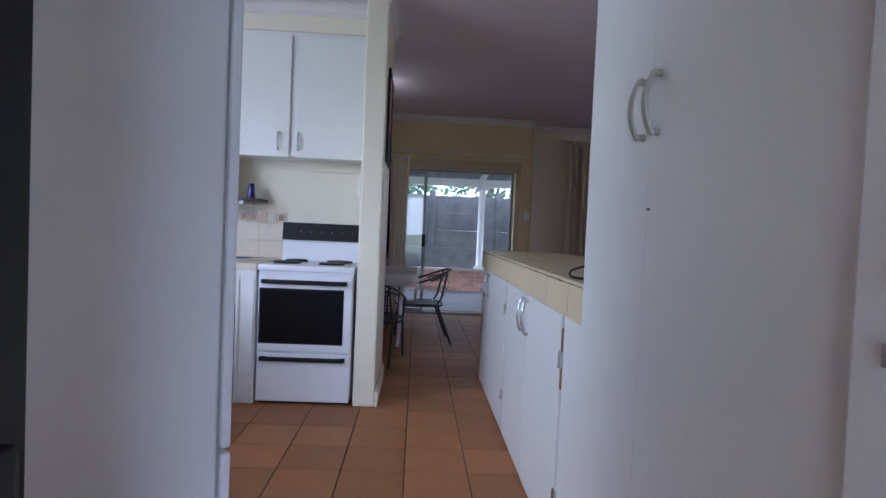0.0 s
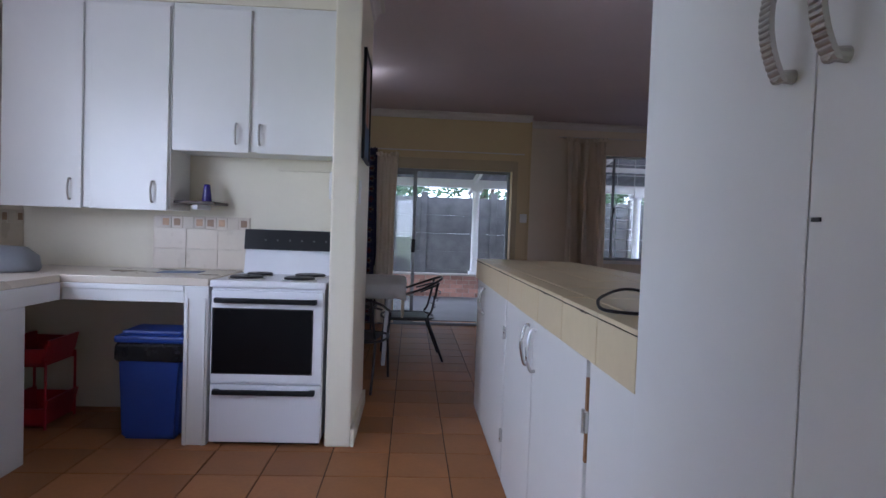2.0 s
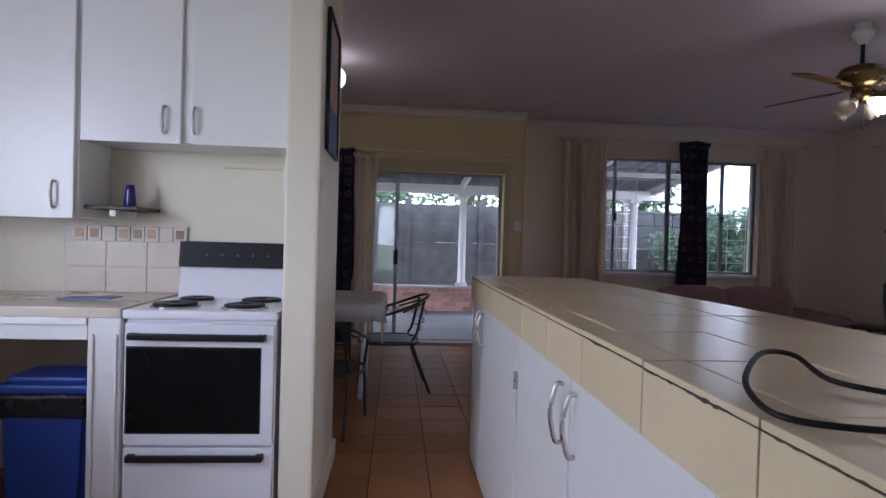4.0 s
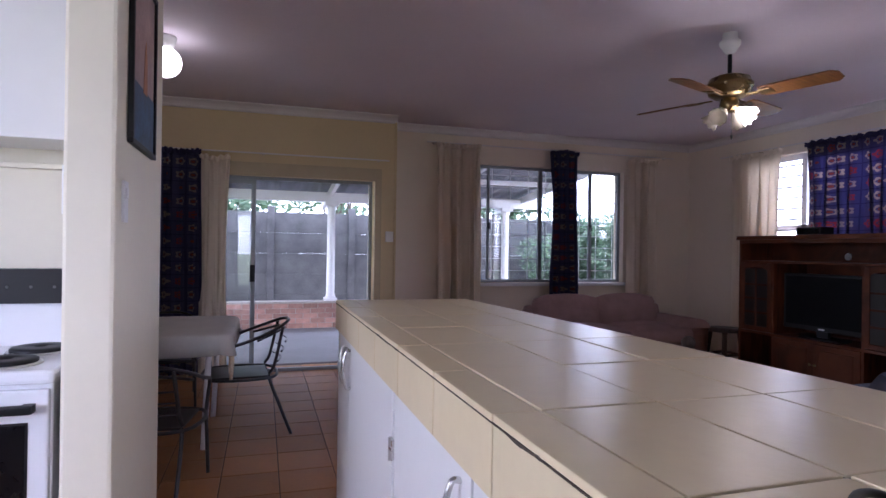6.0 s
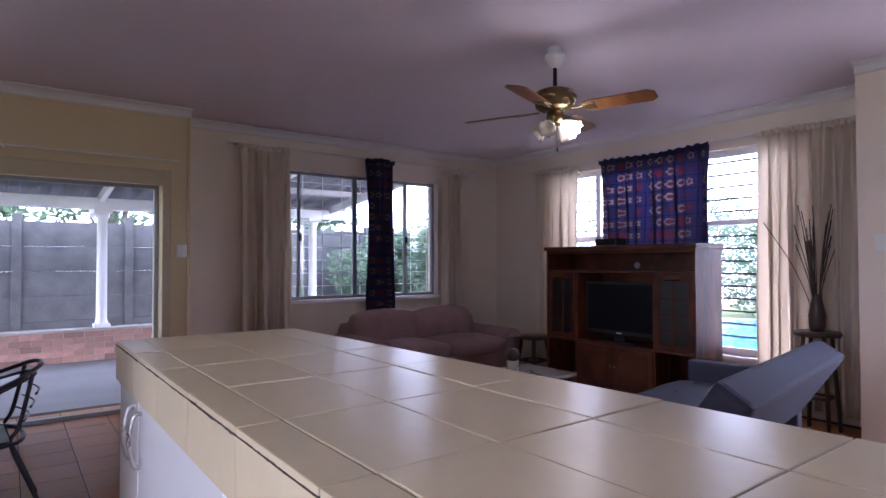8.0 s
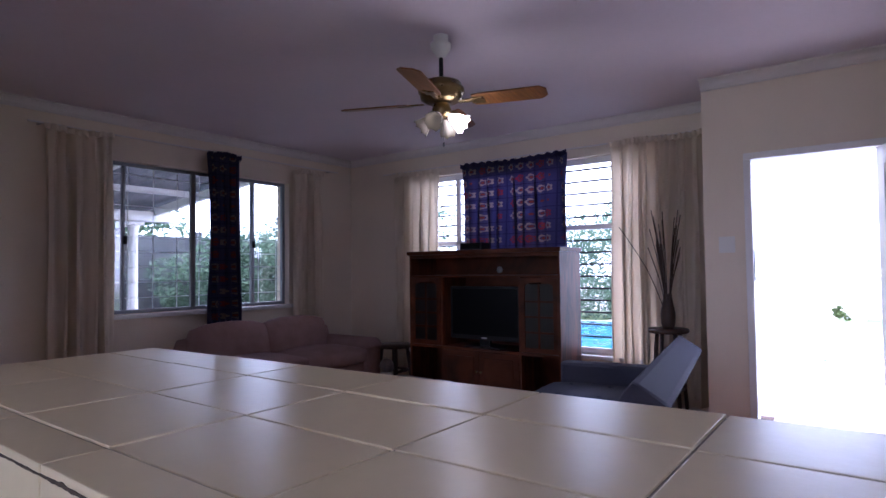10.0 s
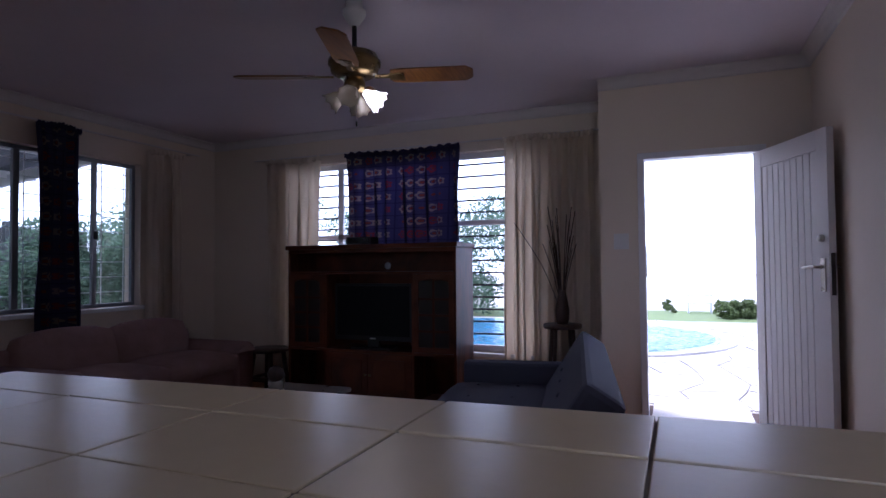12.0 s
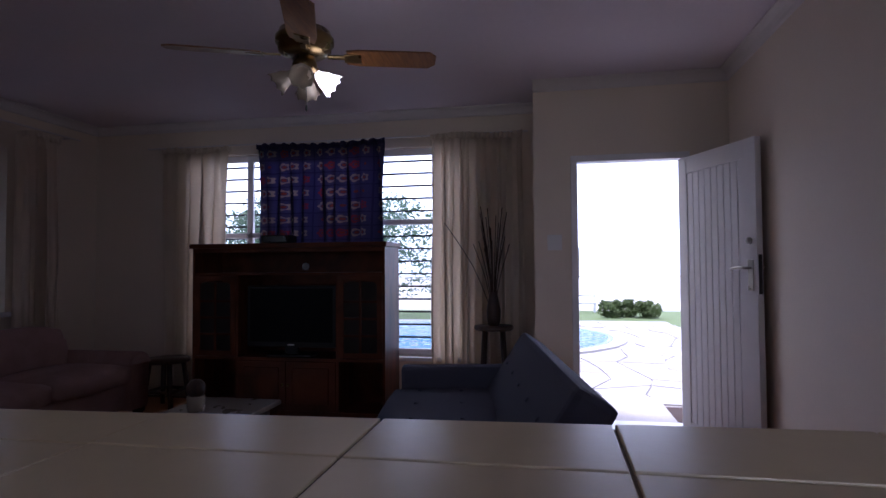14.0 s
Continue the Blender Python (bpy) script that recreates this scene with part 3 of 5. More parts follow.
# decorated tile splashback
splash = thing("tiled_splashback", "beige tiled splashback with a decorated border", "tile panel", pose(0, 5.07, 0), kind=S)
part("backing", slab(-0.61, -0.002, -0.006, -0.001, 0.906, 1.245), WALL_TILE, splash)
for i in range(3):
    for z0, z1 in ((0.908, 1.034), (1.037, 1.163)):
        x = -0.203 - 0.20 * i
        part("tile", slab(x + 0.0015, x + 0.1985, -0.011, -0.006, z0, z1, bevel=0.002), WALL_TILE, splash)
for i in range(8):
    x = -0.075 - 0.07 * i
    b = part("border_tile", slab(x + 0.001, x + 0.068, -0.014, -0.006, 1.166, 1.240, bevel=0.002), WALL_TILE, splash)
    if i % 4 != 1:
        part("inlay", slab(x + 0.014, x + 0.054, -0.016, -0.0135, 1.182, 1.226), BORDER_TILE, b)

splash = thing("tiled_splashback", "beige tiled splashback with a decorated border", "tile panel", pose(-1.42, 0, 0), kind=S)
part("backing", slab(0.001, 0.006, 3.60, 5.068, 0.906, 1.245), WALL_TILE, splash)
for i in range(7):
    for z0, z1 in ((0.908, 1.034), (1.037, 1.163)):
        y = 4.86 - 0.20 * i
        part("tile", slab(0.006, 0.011, y + 0.0015, y + 0.1985, z0, z1, bevel=0.002), WALL_TILE, splash)
for i in range(18):
    y = 4.99 - 0.07 * i
    b = part("border_tile", slab(0.006, 0.014, y + 0.001, y + 0.068, 1.166, 1.240, bevel=0.002), WALL_TILE, splash)
    if i % 4 != 1:
        part("inlay", slab(0.0135, 0.016, y + 0.014, y + 0.054, 1.182, 1.226), BORDER_TILE, b)

shelf = thing("wall_shelf", "small dark wooden shelf under the cupboard", "shelf", pose(-0.385, 4.80, 1.315))
part("board", slab(0.0, 0.24, 0.0, 0.265, 0.0, 0.018, bevel=0.004), DARK_WOOD, shelf)
part("bracket", slab(0.10, 0.13, 0.03, 0.265, -0.03, 0.0, bevel=0.003), WHITE_PAINT, shelf)
cup = lathe(bmesh.new(), [(0.0, 0), (0.026, 0.0), (0.029, 0.01), (0.021, 0.09), (0.018, 0.108), (0.014, 0.108), (0.015, 0.02), (0, 0.02)], 20, pose(-0.235, 4.93, 1.333))
solid("blue_glass_cup", cup, material("cobalt_glass", (0.02, 0.012, 0.16), 0.12, vary=0.1, bump=0.0), "upturned dark blue glass cup on the shelf", "cup", smooth=True)
solid("towel_rail", slab(0.17, 0.60, 5.04, 5.068, 1.555, 1.575, bevel=0.004), PIER_PAINT, "thin painted rail on the wall over the stove", "rail")
sock = thing("wall_socket", "white cooker isolator switch on the wall end", "switch", pose(0.595, 4.50, 1.36))
part("box", slab(-0.022, 0.0, 0.0, 0.09, 0.0, 0.15, bevel=0.004), WHITE_PLASTIC, sock)
part("rocker", slab(-0.028, -0.022, 0.03, 0.06, 0.05, 0.10, bevel=0.003), WHITE_PLASTIC, sock)
sock = thing("light_switch", "white double light switch beside the picture", "switch", pose(0.735, 4.50, 1.34))
part("plate", slab(0.0, 0.010, 0.0, 0.055, 0.0, 0.13, bevel=0.003), WHITE_PLASTIC, sock)
part("rocker", slab(0.010, 0.014, 0.018, 0.038, 0.075, 0.11, bevel=0.002), WHITE_PLASTIC, sock)
paper = bmesh.new()
box(paper, 0, 0.25, 0, 0.085, 0, 0.004)
bmesh.ops.bevel(paper, geom=paper.edges[:], offset=0.001, segments=1, affect="EDGES")
bmesh.ops.transform(paper, matrix=pose(-0.40, 4.62, 0.912, 3, -2, -8), verts=paper.verts)
solid("leaflet", paper, material("blue_grey_paper", (0.16, 0.20, 0.30), 0.6, vary=0.5, scale=15), "folded blue and white leaflet lying on the worktop", "leaflet")

# dustbin with its bag
bin_ = thing("dustbin", "blue plastic dustbin with a black bag hanging over the rim", "dustbin", pose(-0.555, 4.50, 0))
bm = bmesh.new()
prism(bm, [(0.03, 0.0), (0.33, 0.0), (0.355, 0.50), (0.005, 0.50)], "y", 0.0, 0.27)
bmesh.ops.bevel(bm, geom=bm.edges[:], offset=0.018, segments=2, affect="EDGES")
part("body", bm, BLUE_PLASTIC, bin_)
bm = slab(-0.006, 0.366, -0.010, 0.28, 0.435, 0.535, bevel=0.016)
rng = random.Random(3)
for v in bm.verts:
    v.co += Vector((rng.uniform(-1, 1), rng.uniform(-1, 1), rng.uniform(-1.6, 0.4))) * 0.008
part("bag", bm, BAG, bin_, "crumpled black bag")
lid = slab(-0.010, 0.370, -0.012, 0.285, 0.535, 0.575, bevel=0.014)
box(lid, 0.02, 0.34, 0.02, 0.25, 0.572, 0.60, 0.012)
part("lid", lid, BLUE_PLASTIC, bin_)
rack = thing("vegetable_rack", "red plastic stacking basket rack under the worktop", "basket rack", pose(-1.24, 4.62, 0))
for z in (0.02, 0.36):
    bm = bmesh.new()
    outer = [(-0.005, z + 0.15), (0.015, z), (0.225, z), (0.26, z + 0.15), (0.245, z + 0.15), (0.213, z + 0.014), (0.03, z + 0.014), (0.01, z + 0.15)]
    prism(bm, outer, "y", 0.0, 0.30)
    box(bm, 0.02, 0.235, 0.0, 0.012, z, z + 0.10)
    box(bm, 0.02, 0.235, 0.288, 0.30, z, z + 0.13)
    part("basket", bm, RED_PLASTIC, rack)
for x, y in ((0.0, 0.006), (0.24, 0.006), (0.0, 0.294), (0.24, 0.294)):
    part("upright", slab(x - 0.006, x + 0.006, y - 0.006, y + 0.006, 0.0, 0.40, bevel=0.003), RED_PLASTIC, rack)
bread = lathe(bmesh.new(), [(0.0, 0), (0.17, 0.0), (0.18, 0.02), (0.17, 0.08), (0.11, 0.13), (0, 0.14)], 28, pose(-1.19, 4.55, 0.906))
solid("grey_bowl", bread, material("grey_plastic", (0.22, 0.23, 0.25), 0.5), "upturned grey plastic bowl on the worktop", "bowl", smooth=True)

# fridge
fr = thing("fridge_freezer", "pale grey two-door fridge freezer", "fridge", pose(0.125, 1.435, 0, 0, 0, 40))
part("body", slab(0.0, 0.612, 0.0, 0.60, 0.03, 1.655, bevel=0.006), FRIDGE, fr)
part("gasket", slab(0.612, 0.619, 0.008, 0.592, 0.05, 1.64), material("grey_gasket", (0.30, 0.31, 0.34), 0.6), fr)
for z0, z1 in ((0.05, 0.712), (0.722, 1.665)):
    part("door", slab(0.619, 0.640, -0.002, 0.602, z0, z1, bevel=0.006), FRIDGE, fr)
part("hinge_cap", slab(0.55, 0.64, 0.01, 0.10, 1.665, 1.685, bevel=0.006), FRIDGE, fr)
for x in (0.06, 0.52):
    for y in (0.06, 0.54):
        part("foot", lathe(bmesh.new(), [(0, 0), (0.02, 0), (0.02, 0.03), (0, 0.03)], 12, pose(x, y, 0)), BLACK, fr)

# tall cupboard
def ribbed_pull(parent, x, y, z, length):
    """A flat arched metal strip with cross ribs, on two round feet."""
    n = 60
    outer, inner = [], []
    for k in range(n + 1):
        a = -1 + 2 * k / n
        out = 0.012 + 0.017 * (1 - a * a)
        rib = 0.0012 if k % 3 else 0.0
        outer.append((x - out - 0.003 - rib, z + a * length * 0.56))
        inner.append((x - out + 0.002, z + a * length * 0.56))
    bm = prism(bmesh.new(), outer + inner[::-1], "y", y - 0.0085, y + 0.0085)
    for q in (-1, 1):
        lathe(bm, [(0, 0), (0.0075, 0), (0.006, 0.018), (0, 0.018)], 12, pose(x, y, z + q * length * 0.5, 0, -90))
    return part("handle", bm, NICKEL, parent, "ribbed metal handle")


tall = thing("tall_cupboard", "tall white painted pantry cupboard with ribbed metal handles", "cupboard", pose(1.425, 1.23, 0))
part("body", slab(0.0, 0.855, 0.0, 0.955, 0.0, 2.40, bevel=0.003), CABINET, tall)
d = part("door", slab(-0.020, -0.002, 0.008, 0.554, 0.05, 2.36, bevel=0.003), CABINET, tall)
ribbed_pull(d, -0.020, 0.515, 1.425, 0.108)
d = part("door", slab(-0.018, -0.002, 0.558, 0.950, 0.05, 2.36, bevel=0.003), CABINET, tall)
ribbed_pull(d, -0.018, 0.590, 1.425, 0.108)
part("keyhole", slab(-0.0215, -0.0200, 0.536, 0.548, 1.227, 1.231), BLACK, tall)

DIRT = material("dark_crumbled_mortar", (0.07, 0.05, 0.035), 0.95, vary=0.6, scale=60, bump=0.8)

# island with its tiled top
isl = thing("kitchen_island", "long white kitchen island with a chipped cream tiled top", "kitchen island", pose(1.49, 5.235, 0))
X1, YN = 0.645, -2.85


def far_edge(y):
    """The living-room edge runs slightly out of true."""
    return X1 - 0.05 * y


part("core", slab(0.035, X1 - 0.02, YN, -0.01, 0.0, 0.89, bevel=0.003), CABINET, isl)
part("bed", prism(bmesh.new(), [(0.010, YN), (far_edge(YN) - 0.011, YN), (X1 - 0.011, -0.010), (0.010, -0.010)], "z", 0.89, 1.0195), COUNTER_GROUT, isl, "crumbling grey grout")


def island_door(y0, y1, hy):
    d = part("door", slab(0.012, 0.032, y0 + 0.005, y1 - 0.005, 0.012, 0.885, bevel=0.003), CABINET, isl)
    bow_handle(d, 0.012, hy, 0.78, 0.15, (-0.030, 0, 0))
    return d


for y0, y1, hy in ((-2.50, -1.835, -1.885), (-1.835, -1.225, -1.775), (-1.205, -0.365, -0.415), (-0.365, -0.02, -0.31)):
    island_door(y0, y1, hy)
part("stile", slab(0.014, 0.034, -2.84, -2.52, 0.012, 0.885, bevel=0.003), CABINET, isl)
part("raw_edge", slab(0.010, 0.030, -2.517, -2.503, 0.62, 0.84), RAW_BOARD, isl, "chipped edge showing raw board")
for y in (-1.215, -2.51):
    for z in (0.20, 0.70):
        bm = slab(0.004, 0.014, y - 0.018, y + 0.018, z, z + 0.055, bevel=0.002)
        tube(bm, [(0.004, y, z - 0.004), (0.004, y, z + 0.059)], 0.005, 8, 1)
        part("hinge", bm, CHROME, isl, "steel hinge")
COLS = (0.0, 0.08, 0.292, 0.512, None)
ROWS_Y = [-2.85, -2.60, -2.275, -1.95, -1.635, -1.315, -0.995, -0.68, -0.355, 0.0]
rng = random.Random(8)
for y0, y1 in zip(ROWS_Y, ROWS_Y[1:]):
    for x0, x1 in zip(COLS, COLS[1:]):
        g = 0.0022
        ya, yb = y0 + g, y1 - (0 if y1 == 0 else g)
        xa = x0 + (0 if x0 == 0 else g)
        xb = (far_edge(ya), far_edge(yb)) if x1 is None else (x1 - g, x1 - g)
        bm = prism(bmesh.new(), [(xa, ya), (xb[0], ya), (xb[1], yb), (xa, yb)], "z", 1.011, 1.023)
        bmesh.ops.bevel(bm, geom=bm.edges[:], offset=0.002, segments=2, profile=0.6, affect="EDGES")
        t = part("tile", bm, COUNTER_TILE, isl)
        t.location.z = rng.uniform(-0.0012, 0.0012)
    part("fascia_tile", slab(0.0, 0.010, y0 + 0.002, y1 - 0.002, 0.893, 1.008, bevel=0.002), COUNTER_TILE, isl)
    part("fascia_tile", prism(bmesh.new(), [(far_edge(y0) - 0.012, y0 + 0.002), (far_edge(y0), y0 + 0.002), (far_edge(y1), y1 - 0.002), (far_edge(y1) - 0.012, y1 - 0.002)], "z", 0.893, 1.008), COUNTER_TILE, isl)
for x0, x1 in zip((0.0, 0.08, 0.292, 0.512), (0.08, 0.292, 0.512, X1)):
    part("fascia_tile", slab(x0 + 0.002, x1 - 0.002, -0.010, 0.0, 0.893, 1.008, bevel=0.002), COUNTER_TILE, isl)

edge = bmesh.new()
rows = []
for k in range(571):
    y = YN + 0.005 * k
    a, b = noise.noise((y * 9, 3.1, 0)) + 0.6 * noise.noise((y * 55, 0, 7)), noise.noise((y * 14, 9.7, 4)) + 0.6 * noise.noise((y * 70, 5, 2))
    top, low = 1.0102 + 0.0045 * max(0, a), 1.0088 - 0.0040 * max(0, b)
    rows.append([edge.verts.new(p) for p in ((0.004, y, top + 0.0012), (-0.0010, y, top), (-0.0012, y, low), (0.003, y, low - 0.001))])
for p, q in zip(rows, rows[1:]):
    for c in range(4):
        edge.faces.new((p[c], p[(c + 1) % 4], q[(c + 1) % 4], q[c]))
edge.faces.new(rows[0])
edge.faces.new(rows[-1][::-1])
tagged(part("chipped_edge", edge, DIRT, isl, "dark crumbling joint along the tile edge"), kind="stuff")

cable = bmesh.new()
tube(cable, [(1.74, 2.70, 1.032), (1.685, 2.77, 1.036), (1.688, 2.85, 1.055), (1.622, 2.832, 1.062), (1.525, 2.72, 1.050), (1.498, 2.65, 1.036), (1.505, 2.605, 1.031), (1.56, 2.575, 1.030), (1.66, 2.56, 1.030), (1.80, 2.575, 1.030)], 0.0042, 8, 6)
solid("power_cable", cable, BLACK, "looped black power cable lying on the tiled counter", "cable", smooth=True)

ket = thing("electric_kettle", "black electric kettle on the tiled counter", "kettle", pose(1.79, 2.66, 1.023))
part("base", lathe(bmesh.new(), [(0, 0), (0.085, 0), (0.085, 0.018), (0, 0.02)], 24), BLACK, ket)
part("body", lathe(bmesh.new(), [(0, 0.02), (0.078, 0.02), (0.082, 0.05), (0.070, 0.17), (0.062, 0.20), (0.03, 0.215), (0, 0.216)], 24), BLACK, ket, smooth=True)
bm = bmesh.new()
tube(bm, [(-0.055, 0, 0.195), (-0.105, 0, 0.19), (-0.112, 0, 0.12), (-0.078, 0, 0.06)], 0.011, 8, 4)
part("handle", bm, BLACK, ket, smooth=True)

pic = thing("framed_picture", "small seascape picture in a thin black frame", "picture", pose(0.735, 4.56, 1.60))
fw, fh = 0.42, 0.62
for a in ((0, fw, 0, 0.018), (0, fw, fh - 0.018, fh), (0, 0.018, 0.018, fh - 0.018), (fw - 0.018, fw, 0.018, fh - 0.018)):
    part("frame", slab(0.002, 0.020, a[0], a[1], a[2], a[3], bevel=0.003), BLACK, pic)
part("canvas", slab(0.002, 0.010, 0.018, fw - 0.018, 0.018, fh - 0.018), material("painted_sky", (0.42, 0.30, 0.28), 0.6, vary=0.5, scale=6), pic, "hazy pink and grey painted sky")
part("painted_sea", slab(0.010, 0.0115, 0.018, fw - 0.018, 0.018, 0.22), material("painted_sea", (0.06, 0.10, 0.17), 0.6, vary=0.8, scale=12), pic, "dark blue painted sea")
part("painted_rock", prism(bmesh.new(), [(0.20, 0.21), (0.27, 0.21), (0.26, 0.34), (0.235, 0.40), (0.215, 0.33)], "x", 0.0115, 0.0125), material("painted_rock", (0.45, 0.20, 0.10), 0.6, vary=0.4, scale=20), pic)


# dining corner
def curtain(name, axis, at, lo, hi, z0, z1, mat, label, folds, depth=0.035, seed=1, gather=0.0, lean=0.0):
    """A hanging cloth with uneven folds; UVs in metres of cloth."""
    rng = random.Random(seed)
    nx, nz = folds * 12, 22
    phases = [rng.uniform(0, 6.28) for _ in range(4)]
    bm = bmesh.new()
    uvl = bm.loops.layers.uv.new("UVMap")
    grid, length = [], (hi - lo) * 1.25
    for j in range(nz + 1):
        v = j / nz
        z = z1 + (z0 - z1) * v
        row = []
        for i in range(nx + 1):
            u = i / nx
            w = 1 + gather * math.sin(math.pi * min(1, v * 1.1)) * -0.5
            a = 2 * math.pi * folds * u + 1.1 * math.sin(2.3 * u * 6.28 + phases[0]) + 0.6 * math.sin(5.1 * u * 6.28 + phases[3]) + 0.5 * math.sin(v * 3 + phases[1])
            soft = 1 - 2 * abs(math.sin(a / 2)) ** 0.8
            d = depth * (0.45 + 0.55 * min(1, v * 2.5)) * (0.62 * soft + 0.38 * math.sin(a * 0.43 + phases[2] + 1.3 * v))
            s = (lo + hi) / 2 + (u - 0.5) * (hi - lo) * w + lean * v + 0.008 * math.sin(a * 0.5 + 5 * v) + 0.25 * (hi - lo) / folds * min(1, 0.3 + v * 2) * math.sin(a)
            zz = z + (0.012 * math.sin(a) if j == 0 else 0)
            row.append((bm.verts.new((s, at + d, zz) if axis == "x" else (at + d, s, zz)), (u * length, zz)))
        grid.append(row)
    for j in range(nz):
        for i in range(nx):
            quad = (grid[j][i], grid[j][i + 1], grid[j + 1][i + 1], grid[j + 1][i])
            f = bm.faces.new([q[0] for q in quad])
            for loop, q in zip(f.loops, quad):
                loop[uvl].uv = q[1]
            f.smooth = True
    me = bpy.data.meshes.new(name)
    bm.to_mesh(me)
    bm.free()
    me.materials.append(mat)
    ob = tagged(new(name, me), label, "curtain")
    sol = ob.modifiers.new("cloth", "SOLIDIFY")
    sol.thickness = 0.003
    band = bmesh.new()
    rows = []
    for z, k in ((0.014, 1.0), (0.0, 1.0), (-0.015, 1.05), (-0.032, 1.0)):
        line = []
        for i in range(nx * 2 + 1):
            u = i / (nx * 2)
            d = -0.008 * k + 0.009 * math.sin(u * folds * 12.5 + phases[1]) - depth * 0.3
            zz = z1 + z + 0.008 * math.sin(u * folds * 9 + phases[2]) + 0.010 * math.sin(u * 7 + phases[0])
            s = lo + u * (hi - lo)
            line.append(band.verts.new((s, at + d, zz) if axis == "x" else (at + d, s, zz)))
        rows.append(line)
    for r0, r1 in zip(rows, rows[1:]):
        for i in range(nx * 2):
            band.faces.new((r0[i], r0[i + 1], r1[i + 1], r1[i]))
    part("heading", band, mat, ob, smooth=True).modifiers.new("tape", "SOLIDIFY").thickness = 0.006
    return ob


def rail(name, axis, at, lo, hi, z, label):
    r = thing(name, label, "curtain rail")
    p = (lambda a, b, u, v, w, q: slab(a, b, u, v, w, q, bevel=0.003)) if axis == "x" else (lambda a, b, u, v, w, q: slab(u, v, a, b, w, q, bevel=0.003))
    part("track", p(lo, hi, at - 0.008, at + 0.008, z, z + 0.014), CORNICE, r)
    back = (8.498 if at < 8.6 else 8.848) if axis == "x" else 6.523
    for q in (lo + 0.1, (lo + hi) / 2, hi - 0.1):
        part("bracket", p(q - 0.01, q + 0.01, at + 0.008, back, z + 0.002, z + 0.014), CORNICE, r)


CREAM_LABEL = "long cream curtain hanging in soft folds beside the window"
curtain("curtain", "x", 8.40, 0.0, 0.59, 0.06, 2.17, BLUE_CLOTH, "dark blue flower-printed curtain beside the sliding door", 9, 0.05, 2)
curtain("curtain", "x", 8.41, 0.58, 0.85, 0.05, 2.12, CREAM_CLOTH, "cream curtain drawn aside at the sliding door", 3, 0.07, 3)
rail("curtain_rail", "x", 8.41, -0.1, 2.4, 2.175, "thin white curtain track over the sliding door")
curtain("curtain", "x", 8.74, 3.00, 3.53, 0.05, 2.45, CREAM_CLOTH, CREAM_LABEL, 5, 0.11, 4)
curtain("curtain", "x", 8.73, 4.42, 4.80, 0.70, 2.46, BLUE_CLOTH, "narrow dark blue flower-printed curtain tied in the middle of the window", 8, 0.05, 5, 0.25, 0.03)
curtain("curtain", "x", 8.74, 5.52, 5.93, 0.05, 2.42, CREAM_CLOTH, CREAM_LABEL, 4, 0.10, 6)
rail("curtain_rail", "x", 8.75, 2.9, 6.2, 2.47, "thin white curtain track over the wide window")
curtain("curtain", "y", 6.445, 7.31, 8.05, 0.10, 2.39, CREAM_CLOTH, CREAM_LABEL, 6, 0.068, 7)
curtain("curtain", "y", 6.435, 5.78, 7.03, 1.10, 2.385, BLUE_CLOTH, "short blue flower-printed curtain hung behind the television cabinet", 9, 0.035, 8)
curtain("curtain", "y", 6.43, 4.55, 5.36, 0.08, 2.40, CREAM_CLOTH, CREAM_LABEL, 10, 0.085, 9)
rail("curtain_rail", "y", 6.44, 4.5, 8.2, 2.41, "thin white curtain track over the tall window")

cond = thing("cable_conduit", "white cable conduit with a switch box down the wall", "conduit", pose(2.485, 8.50, 0))
part("pipe", slab(-0.012, 0.012, -0.024, 0.0, 0.0, 2.60, bevel=0.006), CREAM_WALL, cond)
part("switch_box", slab(-0.10, -0.02, -0.045, 0.0, 1.34, 1.45, bevel=0.005), WHITE_PLASTIC, cond)

table = thing("dining_table", "white dining table with rounded corners and thin white metal legs", "table", pose(0.40, 6.75, 0))
bm = bmesh.new()
out = []
for cx, cy, a0 in ((0.45, 0.40, 0), (-0.45, 0.40, 90), (-0.45, -0.40, 180), (0.45, -0.40, 270)):
    for k in range(6):
        a = radians(a0 + k * 18)
        out.append((cx + 0.13 * math.cos(a), cy + 0.13 * math.sin(a)))
prism(bm, out, "z", 0.70, 0.73)
part("tabletop", bm, WHITE_PAINT, table)
for sx in (-1, 1):
    for sy in (-1, 1):
        bm = bmesh.new()
        tube(bm, [(sx * 0.42, sy * 0.37, 0.0), (sx * 0.45, sy * 0.39, 0.70)], 0.019, 10, 1)
        part("leg", bm, WHITE_PAINT, table, smooth=True)
cloth = bmesh.new()
n = len(out)
rng = random.Random(4)
rings = []
for s, z, wob in ((0.0, 0.734, 0), (0.9, 0.734, 0), (1.0, 0.733, 0), (1.025, 0.72, 0.2), (1.03, 0.66, 0.6), (1.04, 0.60, 1.0)):
    rings.append([cloth.verts.new((x * s + wob * 0.018 * math.sin(i * 2.1), y * s + wob * 0.018 * math.cos(i * 1.7), z - wob * 0.015 * math.sin(i * 0.9))) for i, (x, y) in enumerate(out)])
for a, b in zip(rings[1:], rings[2:]):
    for i in range(n):
        cloth.faces.new((a[i], a[(i + 1) % n], b[(i + 1) % n], b[i]))
cloth.faces.new(rings[1])
for v in rings[0]:
    cloth.verts.remove(v)
bmesh.ops.transform(cloth, matrix=pose(0.40, 6.75, 0), verts=cloth.verts)
